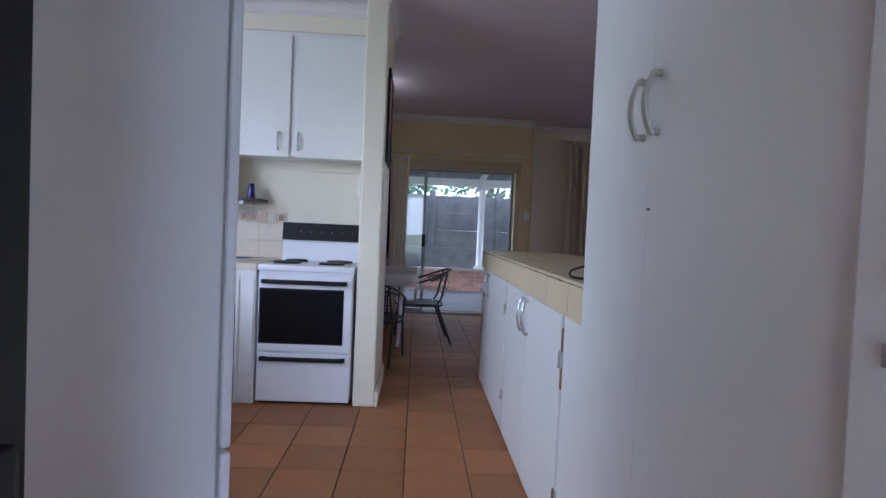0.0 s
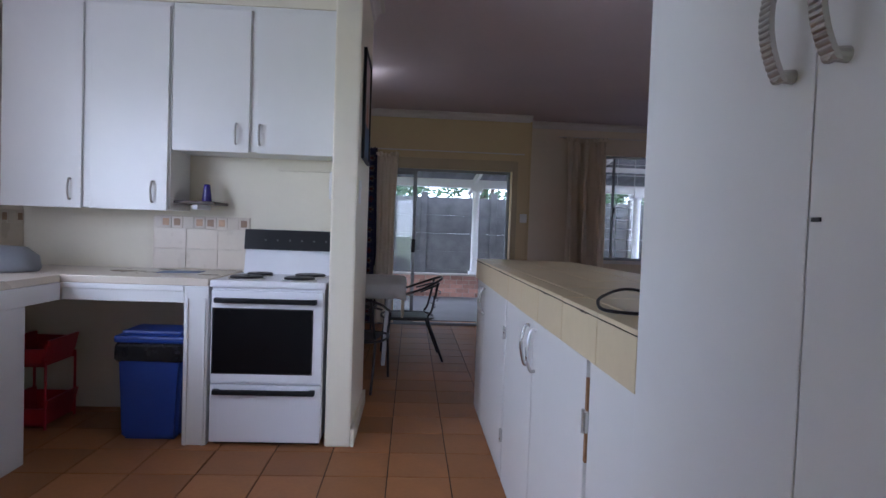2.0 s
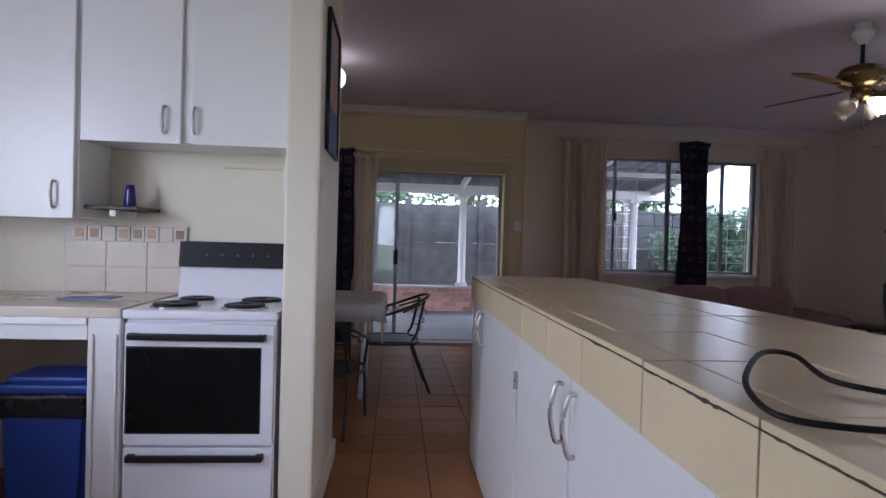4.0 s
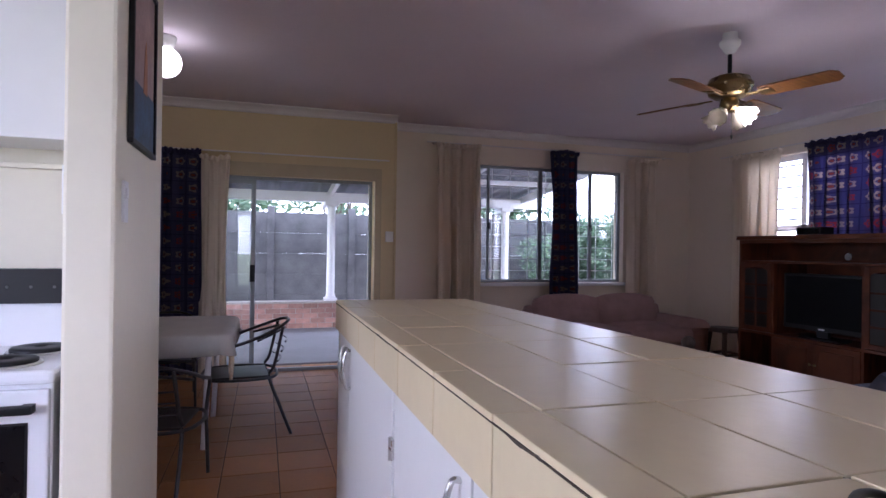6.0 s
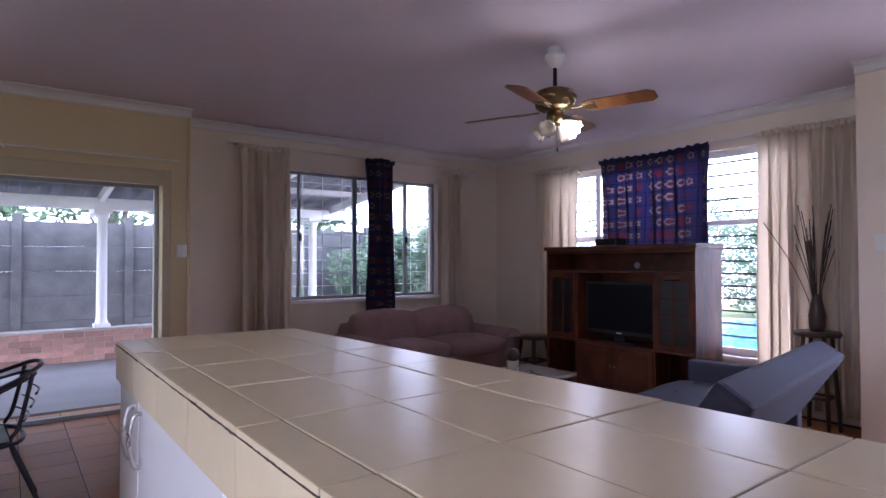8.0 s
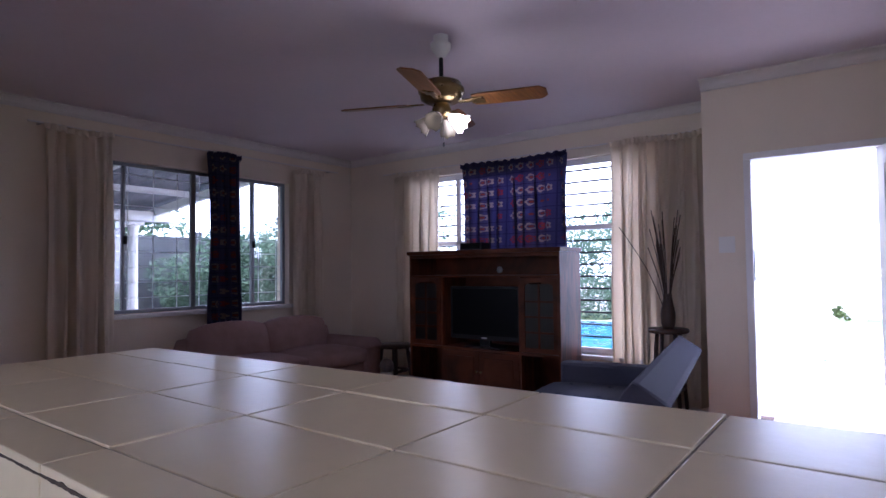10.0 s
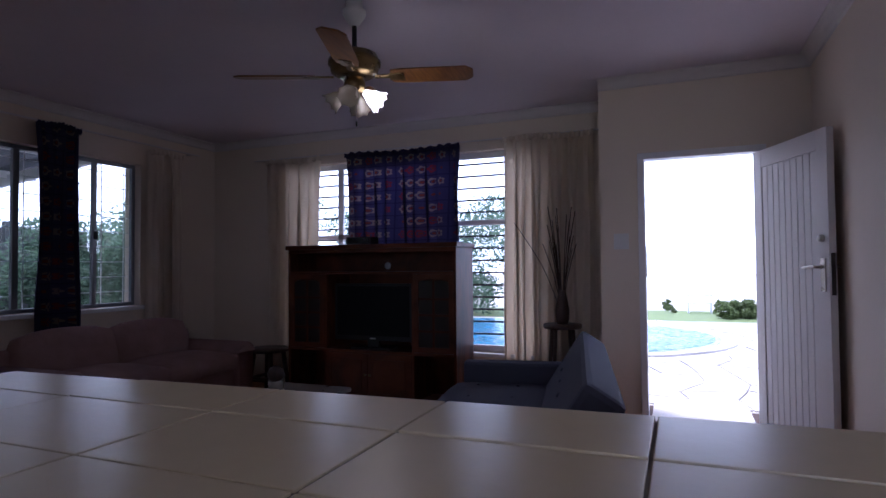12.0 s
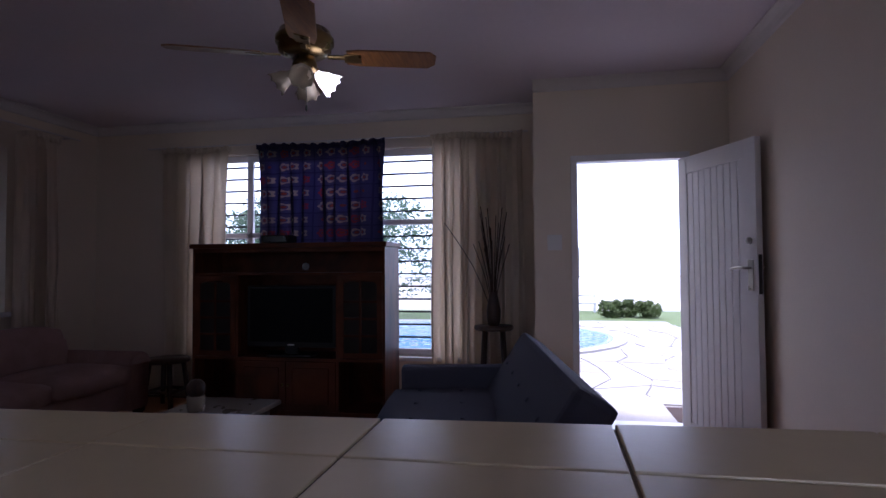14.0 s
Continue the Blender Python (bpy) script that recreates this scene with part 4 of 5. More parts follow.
tc = solid("tablecloth", cloth, material("white_tablecloth", (0.60, 0.57, 0.53), 0.8, vary=0.1, scale=6, bump=0.3, translucent=0.15), "white tablecloth draped over the dining table", "tablecloth", smooth=True)
tc.modifiers.new("cloth", "SOLIDIFY").thickness = 0.002
fringe = bmesh.new()
for i in range(5):
    box(fringe, 0.965 + 0.006 * (i % 2), 0.985 + 0.006 * (i % 2), 6.30 + 0.045 * i, 6.335 + 0.045 * i, 0.48 - 0.03 * (i % 3), 0.72, 0.006)
solid("table_napkin", fringe, material("striped_napkin", (0.55, 0.42, 0.30), 0.9, vary=0.5, scale=40), "crumpled cream and brown napkin over the table edge", "napkin")


def tube_chair():
    """A stacking tube armchair: it faces -y, with its seat's middle over the origin."""
    c = thing("dining_chair", "dark metal tube armchair with a woven seat at the dining table", "chair", group="chairs round the dining table")
    part("seat", slab(-0.20, 0.20, -0.20, 0.18, 0.425, 0.440, bevel=0.006), IRON, c)
    bm = bmesh.new()
    tube(bm, [(-0.215, -0.20, 0.43), (0.215, -0.20, 0.43), (0.215, 0.20, 0.43), (-0.215, 0.20, 0.43)], 0.011, 8, 5, True)
    part("seat_frame", bm, IRON, c, smooth=True)
    for s in (-1, 1):
        bm = bmesh.new()
        tube(bm, [(s * 0.24, -0.24, 0.0), (s * 0.235, -0.215, 0.30), (s * 0.235, -0.20, 0.43), (s * 0.25, -0.205, 0.60), (s * 0.255, -0.17, 0.645)], 0.011, 8, 4)
        part("front_leg", bm, IRON, c, smooth=True)
        bm = bmesh.new()
        tube(bm, [(s * 0.21, 0.33, 0.0), (s * 0.21, 0.25, 0.22), (s * 0.205, 0.18, 0.43), (s * 0.20, 0.215, 0.52), (s * 0.185, 0.27, 0.79)], 0.011, 8, 4)
        part("back_leg", bm, IRON, c, smooth=True)
    bm = bmesh.new()
    tube(bm, [(-0.255, -0.17, 0.645), (-0.262, 0.0, 0.69), (-0.235, 0.18, 0.76), (-0.13, 0.295, 0.815), (0.0, 0.325, 0.825), (0.13, 0.295, 0.815), (0.235, 0.18, 0.76), (0.262, 0.0, 0.69), (0.255, -0.17, 0.645)], 0.012, 8, 4)
    part("arm_rail", bm, IRON, c, smooth=True)
    bm = bmesh.new()
    tube(bm, [(-0.235, 0.10, 0.70), (-0.12, 0.265, 0.76), (0.0, 0.295, 0.77), (0.12, 0.265, 0.76), (0.235, 0.10, 0.70)], 0.009, 8, 4)
    part("back_rail", bm, IRON, c, smooth=True)
    for k in range(3):
        bm = bmesh.new()
        z = 0.54 + 0.07 * k
        tube(bm, [(-0.195, 0.235 + 0.025 * k, z), (0.0, 0.275 + 0.02 * k, z), (0.195, 0.235 + 0.025 * k, z)], 0.006, 6, 4)
        part("back_slat", bm, IRON, c, smooth=True)
    return c


LOW = Matrix.Diagonal((0.98, 0.98, 0.92, 1.0))
chair = tube_chair()
chair.matrix_basis = pose(1.02, 6.74, 0, 0, 0, -86) @ LOW
copy_thing(chair, pose(0.62, 5.78, 0, 0, 0, 172) @ LOW)
copy_thing(chair, pose(0.42, 7.62, 0, 0, 0, 4) @ LOW)

globe = thing("ceiling_globe", "round white glass ceiling lamp, lit", "ceiling lamp", pose(0.52, 6.75, TOP))
part("base", lathe(bmesh.new(), [(0, -0.085), (0.045, -0.085), (0.05, -0.065), (0.065, -0.02), (0.065, 0), (0, 0)], 24), WHITE_PLASTIC, globe, smooth=True)
g = part("globe", lathe(bmesh.new(), [(0.1 * math.sin(a), -0.172 - 0.1 * math.cos(a)) for a in [k * math.pi / 14 for k in range(15)]], 28), GLOBE_GLASS, globe, smooth=True)
g.visible_shadow = False

# living room: ceiling fan
fan = thing("ceiling_fan", "brass ceiling fan with wooden blades and frilled glass lamps", "ceiling fan", pose(3.985, 5.475, TOP))
part("canopy", lathe(bmesh.new(), [(0, -0.135), (0.022, -0.135), (0.036, -0.115), (0.062, -0.075), (0.062, -0.05), (0.045, -0.045), (0.045, 0), (0, 0)], 24), WHITE_PLASTIC, fan, "white canopy", True)
part("down_rod", lathe(bmesh.new(), [(0, -0.29), (0.013, -0.29), (0.013, -0.12), (0, -0.12)], 12), BLACK, fan, smooth=True)
part("motor", lathe(bmesh.new(), [(0, -0.41), (0.09, -0.41), (0.125, -0.39), (0.13, -0.355), (0.14, -0.35), (0.14, -0.325), (0.13, -0.317), (0.12, -0.29), (0.07, -0.27), (0, -0.267)], 32), BRASS, fan, smooth=True)
part("light_fitter", lathe(bmesh.new(), [(0, -0.505), (0.03, -0.505), (0.055, -0.485), (0.06, -0.455), (0.05, -0.415), (0, -0.41)], 24), BRASS, fan, smooth=True)
for k, a in enumerate((-73, 20, 113, 201)):
    m = pose(0, 0, 0, 0, 0, a)
    bm = bmesh.new()
    prism(bm, [(0.20, -0.055), (0.26, -0.066), (0.60, -0.068), (0.635, -0.035), (0.635, 0.035), (0.60, 0.068), (0.26, 0.066), (0.20, 0.055)], "z", -0.004, 0.004)
    bmesh.ops.transform(bm, matrix=m @ pose(0, 0, -0.41, -12, 0, 0), verts=bm.verts)
    blade = part("blade", bm, OAK_BLADE, fan, "varnished wooden blade")
    bm = slab(0.11, 0.20, -0.014, 0.014, -0.006, 0.004, bevel=0.003)
    box(bm, 0.19, 0.27, -0.035, 0.035, -0.009, -0.004, 0.002)
    bmesh.ops.transform(bm, matrix=m @ pose(0, 0, -0.41, -12, 0, 0), verts=bm.verts)
    part("blade_iron", bm, BRASS, blade)
for k, a in enumerate((-72, 18, 108, 198)):
    m = pose(0, 0, -0.495, 0, 0, a) @ pose(0.055, 0, 0, 0, 125, 0)
    bm = bmesh.new()
    one = lathe(bmesh.new(), [(0.02, 0.0), (0.028, 0.02), (0.045, 0.05), (0.052, 0.08), (0.066, 0.11), (0.063, 0.11), (0.048, 0.08), (0.040, 0.05), (0.02, 0.01)], 24)
    for v in one.verts:
        if v.co.z > 0.09:
            ang = math.atan2(v.co.y, v.co.x)
            v.co *= 1 + 0.07 * math.cos(8 * ang)
    bmesh.ops.transform(one, matrix=m @ Matrix.Scale(0.9, 4), verts=one.verts)
    sh = part("lamp_shade", one, LIT_GLASS if k == 0 else FROSTED, fan, "lit frilled glass shade" if k == 0 else "unlit frilled glass shade", True)
    sh.visible_shadow = False
bm = bmesh.new()
tube(bm, [(0.02, 0, -0.505), (0.02, 0, -0.645)], 0.002, 6, 1)
lathe(bm, [(0, -0.675), (0.006, -0.665), (0.006, -0.645), (0, -0.64)], 10, pose(0.02, 0, 0))
part("pull_chain", bm, BLACK, fan)

# television cabinet
tv = thing("television_cabinet", "large mahogany television cabinet with small-paned glass doors", "cabinet", pose(5.92, 5.64, 0))
L, D, H = 1.72, 0.44, 1.44
part("side", slab(0.0, D, 0.0, 0.022, 0.0, H - 0.03), MAHOGANY, tv)
part("side", slab(0.0, D, L - 0.022, L, 0.0, H - 0.03), MAHOGANY, tv)
part("divider", slab(0.01, D, 0.40, 0.422, 0.05, 1.18), MAHOGANY, tv)
part("divider", slab(0.01, D, 1.298, 1.32, 0.05, 1.18), MAHOGANY, tv)
for a, b, u, v in ((0.022, 0.845, 0.0, H - 0.03), (0.895, L - 0.022, 0.0, H - 0.03), (0.845, 0.895, 0.0, 1.228), (0.845, 0.895, 1.278, H - 0.03)):
    part("back_board", slab(D - 0.012, D, a, b, u, v), MAHOGANY, tv)
ring = [(0.025, -0.003), (0.033, -0.003), (0.033, 0.003), (0.025, 0.003)]
bm = lathe(bmesh.new(), ring + ring[:1], 20, pose(D - 0.013, 0.87, 1.253, 0, -90))
part("cable_grommet", bm, WHITE_PLASTIC, tv, "round white cable hole")
part("top", slab(-0.025, D + 0.005, -0.02, L + 0.02, H - 0.03, H + 0.01, bevel=0.006), MAHOGANY, tv)
part("header", slab(0.0, 0.02, 0.022, L - 0.022, 1.375, H - 0.03, bevel=0.003), MAHOGANY, tv)
part("ceiling_board", slab(0.02, D - 0.012, 0.022, L - 0.022, 1.18, 1.20), MAHOGANY, tv)
part("plinth", slab(0.02, D, 0.022, L - 0.022, 0.0, 0.05), MAHOGANY, tv)
part("shelf", slab(0.005, D - 0.012, 0.022, L - 0.022, 0.465, 0.49), MAHOGANY, tv)
for a, b in ((0.423, 0.859), (0.861, 1.297)):
    d = part("door", slab(0.0, 0.02, a, b, 0.055, 0.462, bevel=0.004), MAHOGANY, tv)
    part("door_panel", slab(-0.006, 0.0, a + 0.06, b - 0.06, 0.11, 0.41, bevel=0.005), MAHOGANY, d)
    part("knob", lathe(bmesh.new(), [(0, 0), (0.008, 0), (0.013, 0.015), (0, 0.022)], 12, pose(0, 0.835 if a < 0.5 else 0.885, 0.27, 0, -90)), BRASS, d)
for a, b in ((0.024, 0.398), (1.322, 1.696)):
    d = part("glass_door", slab(0.0, 0.02, a, a + 0.045, 0.495, 1.175, bevel=0.003), MAHOGANY, tv)
    part("stile", slab(0.0, 0.02, b - 0.045, b, 0.495, 1.175, bevel=0.003), MAHOGANY, d)
    part("rail", slab(0.001, 0.019, a + 0.045, b - 0.045, 0.495, 0.54, bevel=0.003), MAHOGANY, d)
    arch = [(a + 0.045, 1.175), (b - 0.045, 1.175), (b - 0.045, 1.10)] + [((a + b) / 2 + (b - a - 0.09) / 2 * math.cos(q), 1.10 + 0.035 * math.sin(q)) for q in (0.5, 1.0, 1.57, 2.1, 2.6)] + [(a + 0.045, 1.10)]
    part("arched_rail", prism(bmesh.new(), arch, "x", 0.001, 0.019), MAHOGANY, d)
    part("glazing_bar", slab(0.002, 0.018, (a + b) / 2 - 0.010, (a + b) / 2 + 0.010, 0.54, 1.12), MAHOGANY, d)
    for z in (0.68, 0.82, 0.96):
        part("glazing_bar", slab(0.003, 0.017, a + 0.045, b - 0.045, z - 0.009, z + 0.009), MAHOGANY, d)
    part("pane", slab(0.008, 0.011, a + 0.04, b - 0.04, 0.53, 1.12), SMOKED, d)
    part("inner_shelf", slab(0.03, D - 0.012, a, b, 0.83, 0.845), MAHOGANY, tv)

t = thing("television", "black flat-screen television in the cabinet niche", "television", pose(6.02, 6.50, 0.49))
part("screen_body", slab(0.0, 0.045, -0.405, 0.405, 0.075, 0.60, bevel=0.010), BLACK, t)
part("screen", slab(-0.003, 0.0, -0.375, 0.375, 0.12, 0.575), SCREEN, t)
part("logo_bar", slab(-0.004, -0.001, -0.03, 0.03, 0.090, 0.102), WHITE_PLASTIC, t)
part("neck", slab(0.01, 0.04, -0.06, 0.06, 0.015, 0.08, bevel=0.004), BLACK, t)
part("foot", slab(-0.05, 0.12, -0.20, 0.20, 0.0, 0.018, bevel=0.006), BLACK, t)
box_ = thing("decoder_box", "small black decoder box on top of the cabinet", "decoder", pose(6.02, 6.52, 1.45))
part("case", slab(0.0, 0.16, 0.0, 0.26, 0.006, 0.075, bevel=0.006), BLACK, box_)
part("front_panel", slab(-0.004, 0.0, 0.02, 0.24, 0.015, 0.065, bevel=0.002), BLACK_GLASS, box_)
part("feet", slab(0.02, 0.14, 0.02, 0.24, 0.0, 0.006), BLACK, box_)


# upholstery
def cushion(x0, x1, y0, y1, z0, z1, r, m=None, puff=0.02, seed=0):
    """A stuffed block with rounded edges and slightly bulging, uneven faces."""
    bm = slab(x0, x1, y0, y1, z0, z1)
    bmesh.ops.subdivide_edges(bm, edges=bm.edges[:], cuts=5, use_grid_fill=True)
    c, h = Vector(((x0 + x1) / 2, (y0 + y1) / 2, (z0 + z1) / 2)), Vector(((x1 - x0) / 2, (y1 - y0) / 2, (z1 - z0) / 2))
    r = min(r, min(h) * 0.95)
    for v in bm.verts:
        p = v.co - c
        inner = Vector([max(-h[i] + r, min(h[i] - r, p[i])) for i in range(3)])
        d = p - inner
        if d.length > 1e-6:
            p = inner + d.normalized() * r
        q = [1 - (p[i] / h[i]) ** 2 for i in range(3)]
        for i in range(3):
            j, k = (i + 1) % 3, (i + 2) % 3
            if abs(p[i]) > h[i] - r * 0.6:
                p[i] += math.copysign(puff * max(0, q[j]) * max(0, q[k]), p[i])
        v.co = c + p + 0.006 * noise.noise_vector(v.co * 6 + Vector((seed, 0, 0)))
    if m is not None:
        bmesh.ops.transform(bm, matrix=m, verts=bm.verts)
    return bm


def roll_arm(x0, x1, y0, y1, z, r, tilt=0):
    """A padded arm: a slab with a rounded roll on top, running along y."""
    bm = bmesh.new()
    out = [(x0 + 0.03, 0.06), (x1 - 0.03, 0.06), (x1 - 0.02, z - r)]
    out += [((x0 + x1) / 2 + (r + 0.02) * math.cos(a), z - r + r * math.sin(a)) for a in [k * math.pi / 10 for k in range(11)]]
    out += [(x0 + 0.02, z - r)]
    prism(bm, out, "y", y0, y1)
    bmesh.ops.bevel(bm, geom=[e for e in bm.edges if all(abs(v.co.y - y0) < 1e-4 for v in e.verts)], offset=0.03, segments=3, affect="EDGES")
    return bm


def mauve_seat(name, label, category, m, width, seats):
    s = thing(name, label, category, m)
    part("base", cushion(0.16, width - 0.16, 0.06, 0.85, 0.06, 0.30, 0.04, puff=0.0), MAUVE, s, smooth=True)
    w = (width - 0.44) / seats
    for i in range(seats):
        a = 0.22 + w * i
        part("seat_cushion", cushion(a + 0.006, a + w - 0.006, 0.0, 0.66, 0.28, 0.45, 0.06, puff=0.035, seed=i), MAUVE, s, smooth=True)
        part("back_cushion", cushion(a - 0.01, a + w - 0.015, -0.10, 0.11, 0.0, 0.44, 0.065, pose(0, 0.67, 0.31, -13), puff=0.04, seed=i + 5), MAUVE, s, smooth=True)
    part("back", cushion(0.10, width - 0.10, 0.72, 0.90, 0.06, 0.66, 0.08), MAUVE, s, smooth=True)
    for a in (0.0, width - 0.26):
        part("arm", roll_arm(a, a + 0.26, 0.0, 0.84, 0.54, 0.125), MAUVE, s, smooth=True)
    for x in (0.08, width - 0.08):
        for y in (0.08, 0.8):
            part("foot", slab(x - 0.03, x + 0.03, y - 0.03, y + 0.03, 0.0, 0.062, bevel=0.006), DARK_WOOD, s)
    return s


mauve_seat("two_seat_sofa", "worn mauve velour two-seat sofa under the window", "sofa", pose(3.92, 7.74, 0), 2.0, 2)
mauve_seat("armchair", "mauve velour armchair beside the window", "armchair", pose(2.95, 6.55, 0, 0, 0, 110), 0.98, 1)

sb = thing("sofa_bed", "blue-grey tufted sofa bed with its back to the entrance", "sofa", pose(3.60, 4.20, 0, 0, 0, 9))
part("seat", cushion(0.06, 1.80, 0.20, 0.92, 0.27, 0.43, 0.05, puff=0.012), BLUE_GREY, sb, smooth=True)
part("base", slab(0.05, 1.78, 0.24, 0.92, 0.14, 0.28, bevel=0.01), BLUE_GREY, sb)
LEAN = pose(0, 0.22, 0.34, 33)
part("backrest", slab(-0.02, 1.84, -0.10, 0.085, 0.0, 0.49, bevel=0.03, m=LEAN), BLUE_GREY, sb)
part("arm", slab(1.80, 1.93, 0.14, 0.86, 0.14, 0.56, bevel=0.025), BLUE_GREY, sb)
for x in (0.2, 0.55, 0.9, 1.25, 1.6):
    for y in (0.45, 0.72):
        part("button", lathe(bmesh.new(), [(0, 0), (0.014, 0), (0.010, 0.008), (0, 0.010)], 10, pose(x, y, 0.437)), BLUE_GREY, sb)
    part("button", lathe(bmesh.new(), [(0, 0), (0.014, 0), (0.010, 0.008), (0, 0.010)], 10, LEAN @ pose(x, 0.092, 0.27, -90)), BLUE_GREY, sb)
for x in (0.12, 1.70):
    for y in (0.30, 0.86):
        part("leg", lathe(bmesh.new(), [(0, 0), (0.014, 0), (0.022, 0.145), (0, 0.145)], 12, pose(x, y, 0)), DARK_WOOD, sb)

ct = thing("coffee_table", "low coffee table with a pale top on dark legs", "coffee table", pose(3.70, 5.98, 0))
part("tabletop", slab(0.0, 1.08, 0.0, 0.54, 0.39, 0.42, bevel=0.008), material("pale_stone_top", (0.20, 0.185, 0.16), 0.3, vary=0.25, scale=8), ct)
part("apron", slab(0.05, 1.03, 0.05, 0.49, 0.32, 0.39, bevel=0.004), DARK_WOOD, ct)
for x in (0.08, 1.0):
    for y in (0.08, 0.46):
        part("leg", slab(x - 0.03, x + 0.03, y - 0.03, y + 0.03, 0.0, 0.33, bevel=0.006), DARK_WOOD, ct)
jar = thing("candle_jar", "round wicker candle jar on the coffee table", "candle holder", pose(4.42, 6.33, 0.42))
part("jar", lathe(bmesh.new(), [(0, 0), (0.045, 0), (0.05, 0.03), (0.05, 0.09), (0.042, 0.09), (0.042, 0.02), (0, 0.02)], 20), FROSTED, jar, smooth=True)
part("ball", lathe(bmesh.new(), [(0.055 * math.sin(a), 0.130 - 0.055 * math.cos(a)) for a in [0.35 + k * 0.27 for k in range(11)]], 20), DARK_WOOD, jar, smooth=True)


def stool(name, label, m, r, h, leg):
    s = thing(name, label, "stool", m)
    part("seat", lathe(bmesh.new(), [(0, h - 0.035), (r - 0.01, h - 0.035), (r, h - 0.02), (r - 0.006, h), (0, h)], 24), DARK_WOOD, s, smooth=True)
    for k in range(4):
        a = radians(45 + 90 * k)
        bm = bmesh.new()
        tube(bm, [(math.cos(a) * (r - 0.005), math.sin(a) * (r - 0.005), 0), (math.cos(a) * (r - 0.06), math.sin(a) * (r - 0.06), h - 0.03)], leg, 8, 1)
        part("leg", bm, DARK_WOOD, s, smooth=True)
    for z, rr in ((h * 0.35, r - 0.035),):
        for k in range(4):
            a, b = radians(45 + 90 * k), radians(135 + 90 * k)
            bm = bmesh.new()
            tube(bm, [(math.cos(a) * rr, math.sin(a) * rr, z), (math.cos(b) * rr, math.sin(b) * rr, z)], leg * 0.7, 8, 1)
            part("stretcher", bm, DARK_WOOD, s, smooth=True)
    return s


stool("side_table", "low round dark wooden side table by the sofa", pose(6.08, 7.72, 0), 0.20, 0.44, 0.022)
stool("tall_stool", "dark wooden stool holding a vase of dry sticks", pose(6.12, 4.78, 0), 0.16, 0.76, 0.016)
vase = thing("vase", "slim dark vase filled with long dry sticks", "vase", pose(6.12, 4.78, 0.76))
part("body", lathe(bmesh.new(), [(0, 0), (0.045, 0), (0.055, 0.04), (0.058, 0.12), (0.040, 0.22), (0.032, 0.26), (0.036, 0.28), (0.028, 0.28), (0.025, 0.24), (0, 0.1)], 24), DARK_WOOD, vase, smooth=True)
rng = random.Random(11)
for k in range(26):
    a, lean, hgt = rng.uniform(0, 6.28), rng.uniform(0.03, 0.24), rng.uniform(0.62, 0.98)
    if k == 0:
        a, lean, hgt = 1.4, 0.42, 0.85
    bend = rng.uniform(-0.03, 0.03)
    bm = bmesh.new()
    tube(bm, [(0.012 * math.cos(a), 0.012 * math.sin(a), 0.10), (lean * 0.4 * math.cos(a) + bend, lean * 0.4 * math.sin(a), 0.10 + (hgt - 0.1) * 0.5), (lean * math.cos(a), lean * math.sin(a), hgt)], 0.0035, 5, 3)
    part("stick", bm, DARK_WOOD, vase)

sw = thing("light_switch", "white double light switch by the front door", "switch", pose(5.91, 4.23, 1.36))
part("plate", slab(-0.010, 0.0, 0.0, 0.11, 0.0, 0.12, bevel=0.003), WHITE_PLASTIC, sw)
part("rocker", slab(-0.014, -0.010, 0.02, 0.045, 0.04, 0.08, bevel=0.002), WHITE_PLASTIC, sw)
part("rocker", slab(-0.014, -0.010, 0.065, 0.09, 0.04, 0.08, bevel=0.002), WHITE_PLASTIC, sw)
mat_ = thing("door_mat", "dark rubber mat lying inside the front door", "door mat", pose(5.55, 3.47, 0.0))
part("mat", slab(0.0, 0.34, 0.0, 0.55, 0.0, 0.015, bevel=0.006), material("rubber_mat", (0.02, 0.022, 0.028), 0.7, vary=0.3, scale=40, bump=0.6, fine=120), mat_)
part("border", slab(0.02, 0.32, 0.02, 0.53, 0.015, 0.020, bevel=0.002), BLACK, mat_)


# outdoors
GRASS = material("lawn_grass", (0.15, 0.21, 0.07), 0.9, vary=0.25, scale=3, fine=80, bump=0.8)
SLATE = material("pale_slate_paving", (0.45, 0.425, 0.39), 0.75, vary=0.2, scale=5, fine=40, bump=0.4, island=0.14)
CONCRETE = material("grey_patio_concrete", (0.22, 0.215, 0.225), 0.8, vary=0.25, scale=2, fine=30, bump=0.4)
PRECAST = material("weathered_precast_concrete", (0.10, 0.10, 0.098), 0.9, vary=0.5, scale=3.5, fine=35, bump=0.5, island=0.06)
BRICK = material("salmon_face_brick", (0.40, 0.23, 0.185), 0.85, vary=0.3, scale=12, fine=70, bump=0.5, island=0.35)
MORTAR = material("pale_mortar", (0.42, 0.38, 0.34), 0.9, vary=0.15, bump=0.5)
ROOF = material("corrugated_roof_sheet", (0.17, 0.18, 0.20), 0.55, metal=0.2, vary=0.2, scale=3, bump=0.1)
LEAF = material("garden_foliage", (0.12, 0.19, 0.12), 0.6, vary=0.35, scale=4, fine=20, bump=0.1, translucent=0.5)
STRAPPY = material("strappy_leaves", (0.15, 0.20, 0.075), 0.6, vary=0.3, scale=6, fine=30, bump=0.1, translucent=0.5)
BARK = material("grey_bark", (0.12, 0.09, 0.07), 0.9, vary=0.3, bump=0.8)
POOL_WATER = material("pool_water", (0.015, 0.12, 0.22), 0.25, spec=0.06, vary=0.15, scale=3, fine=14, bump=0.2)
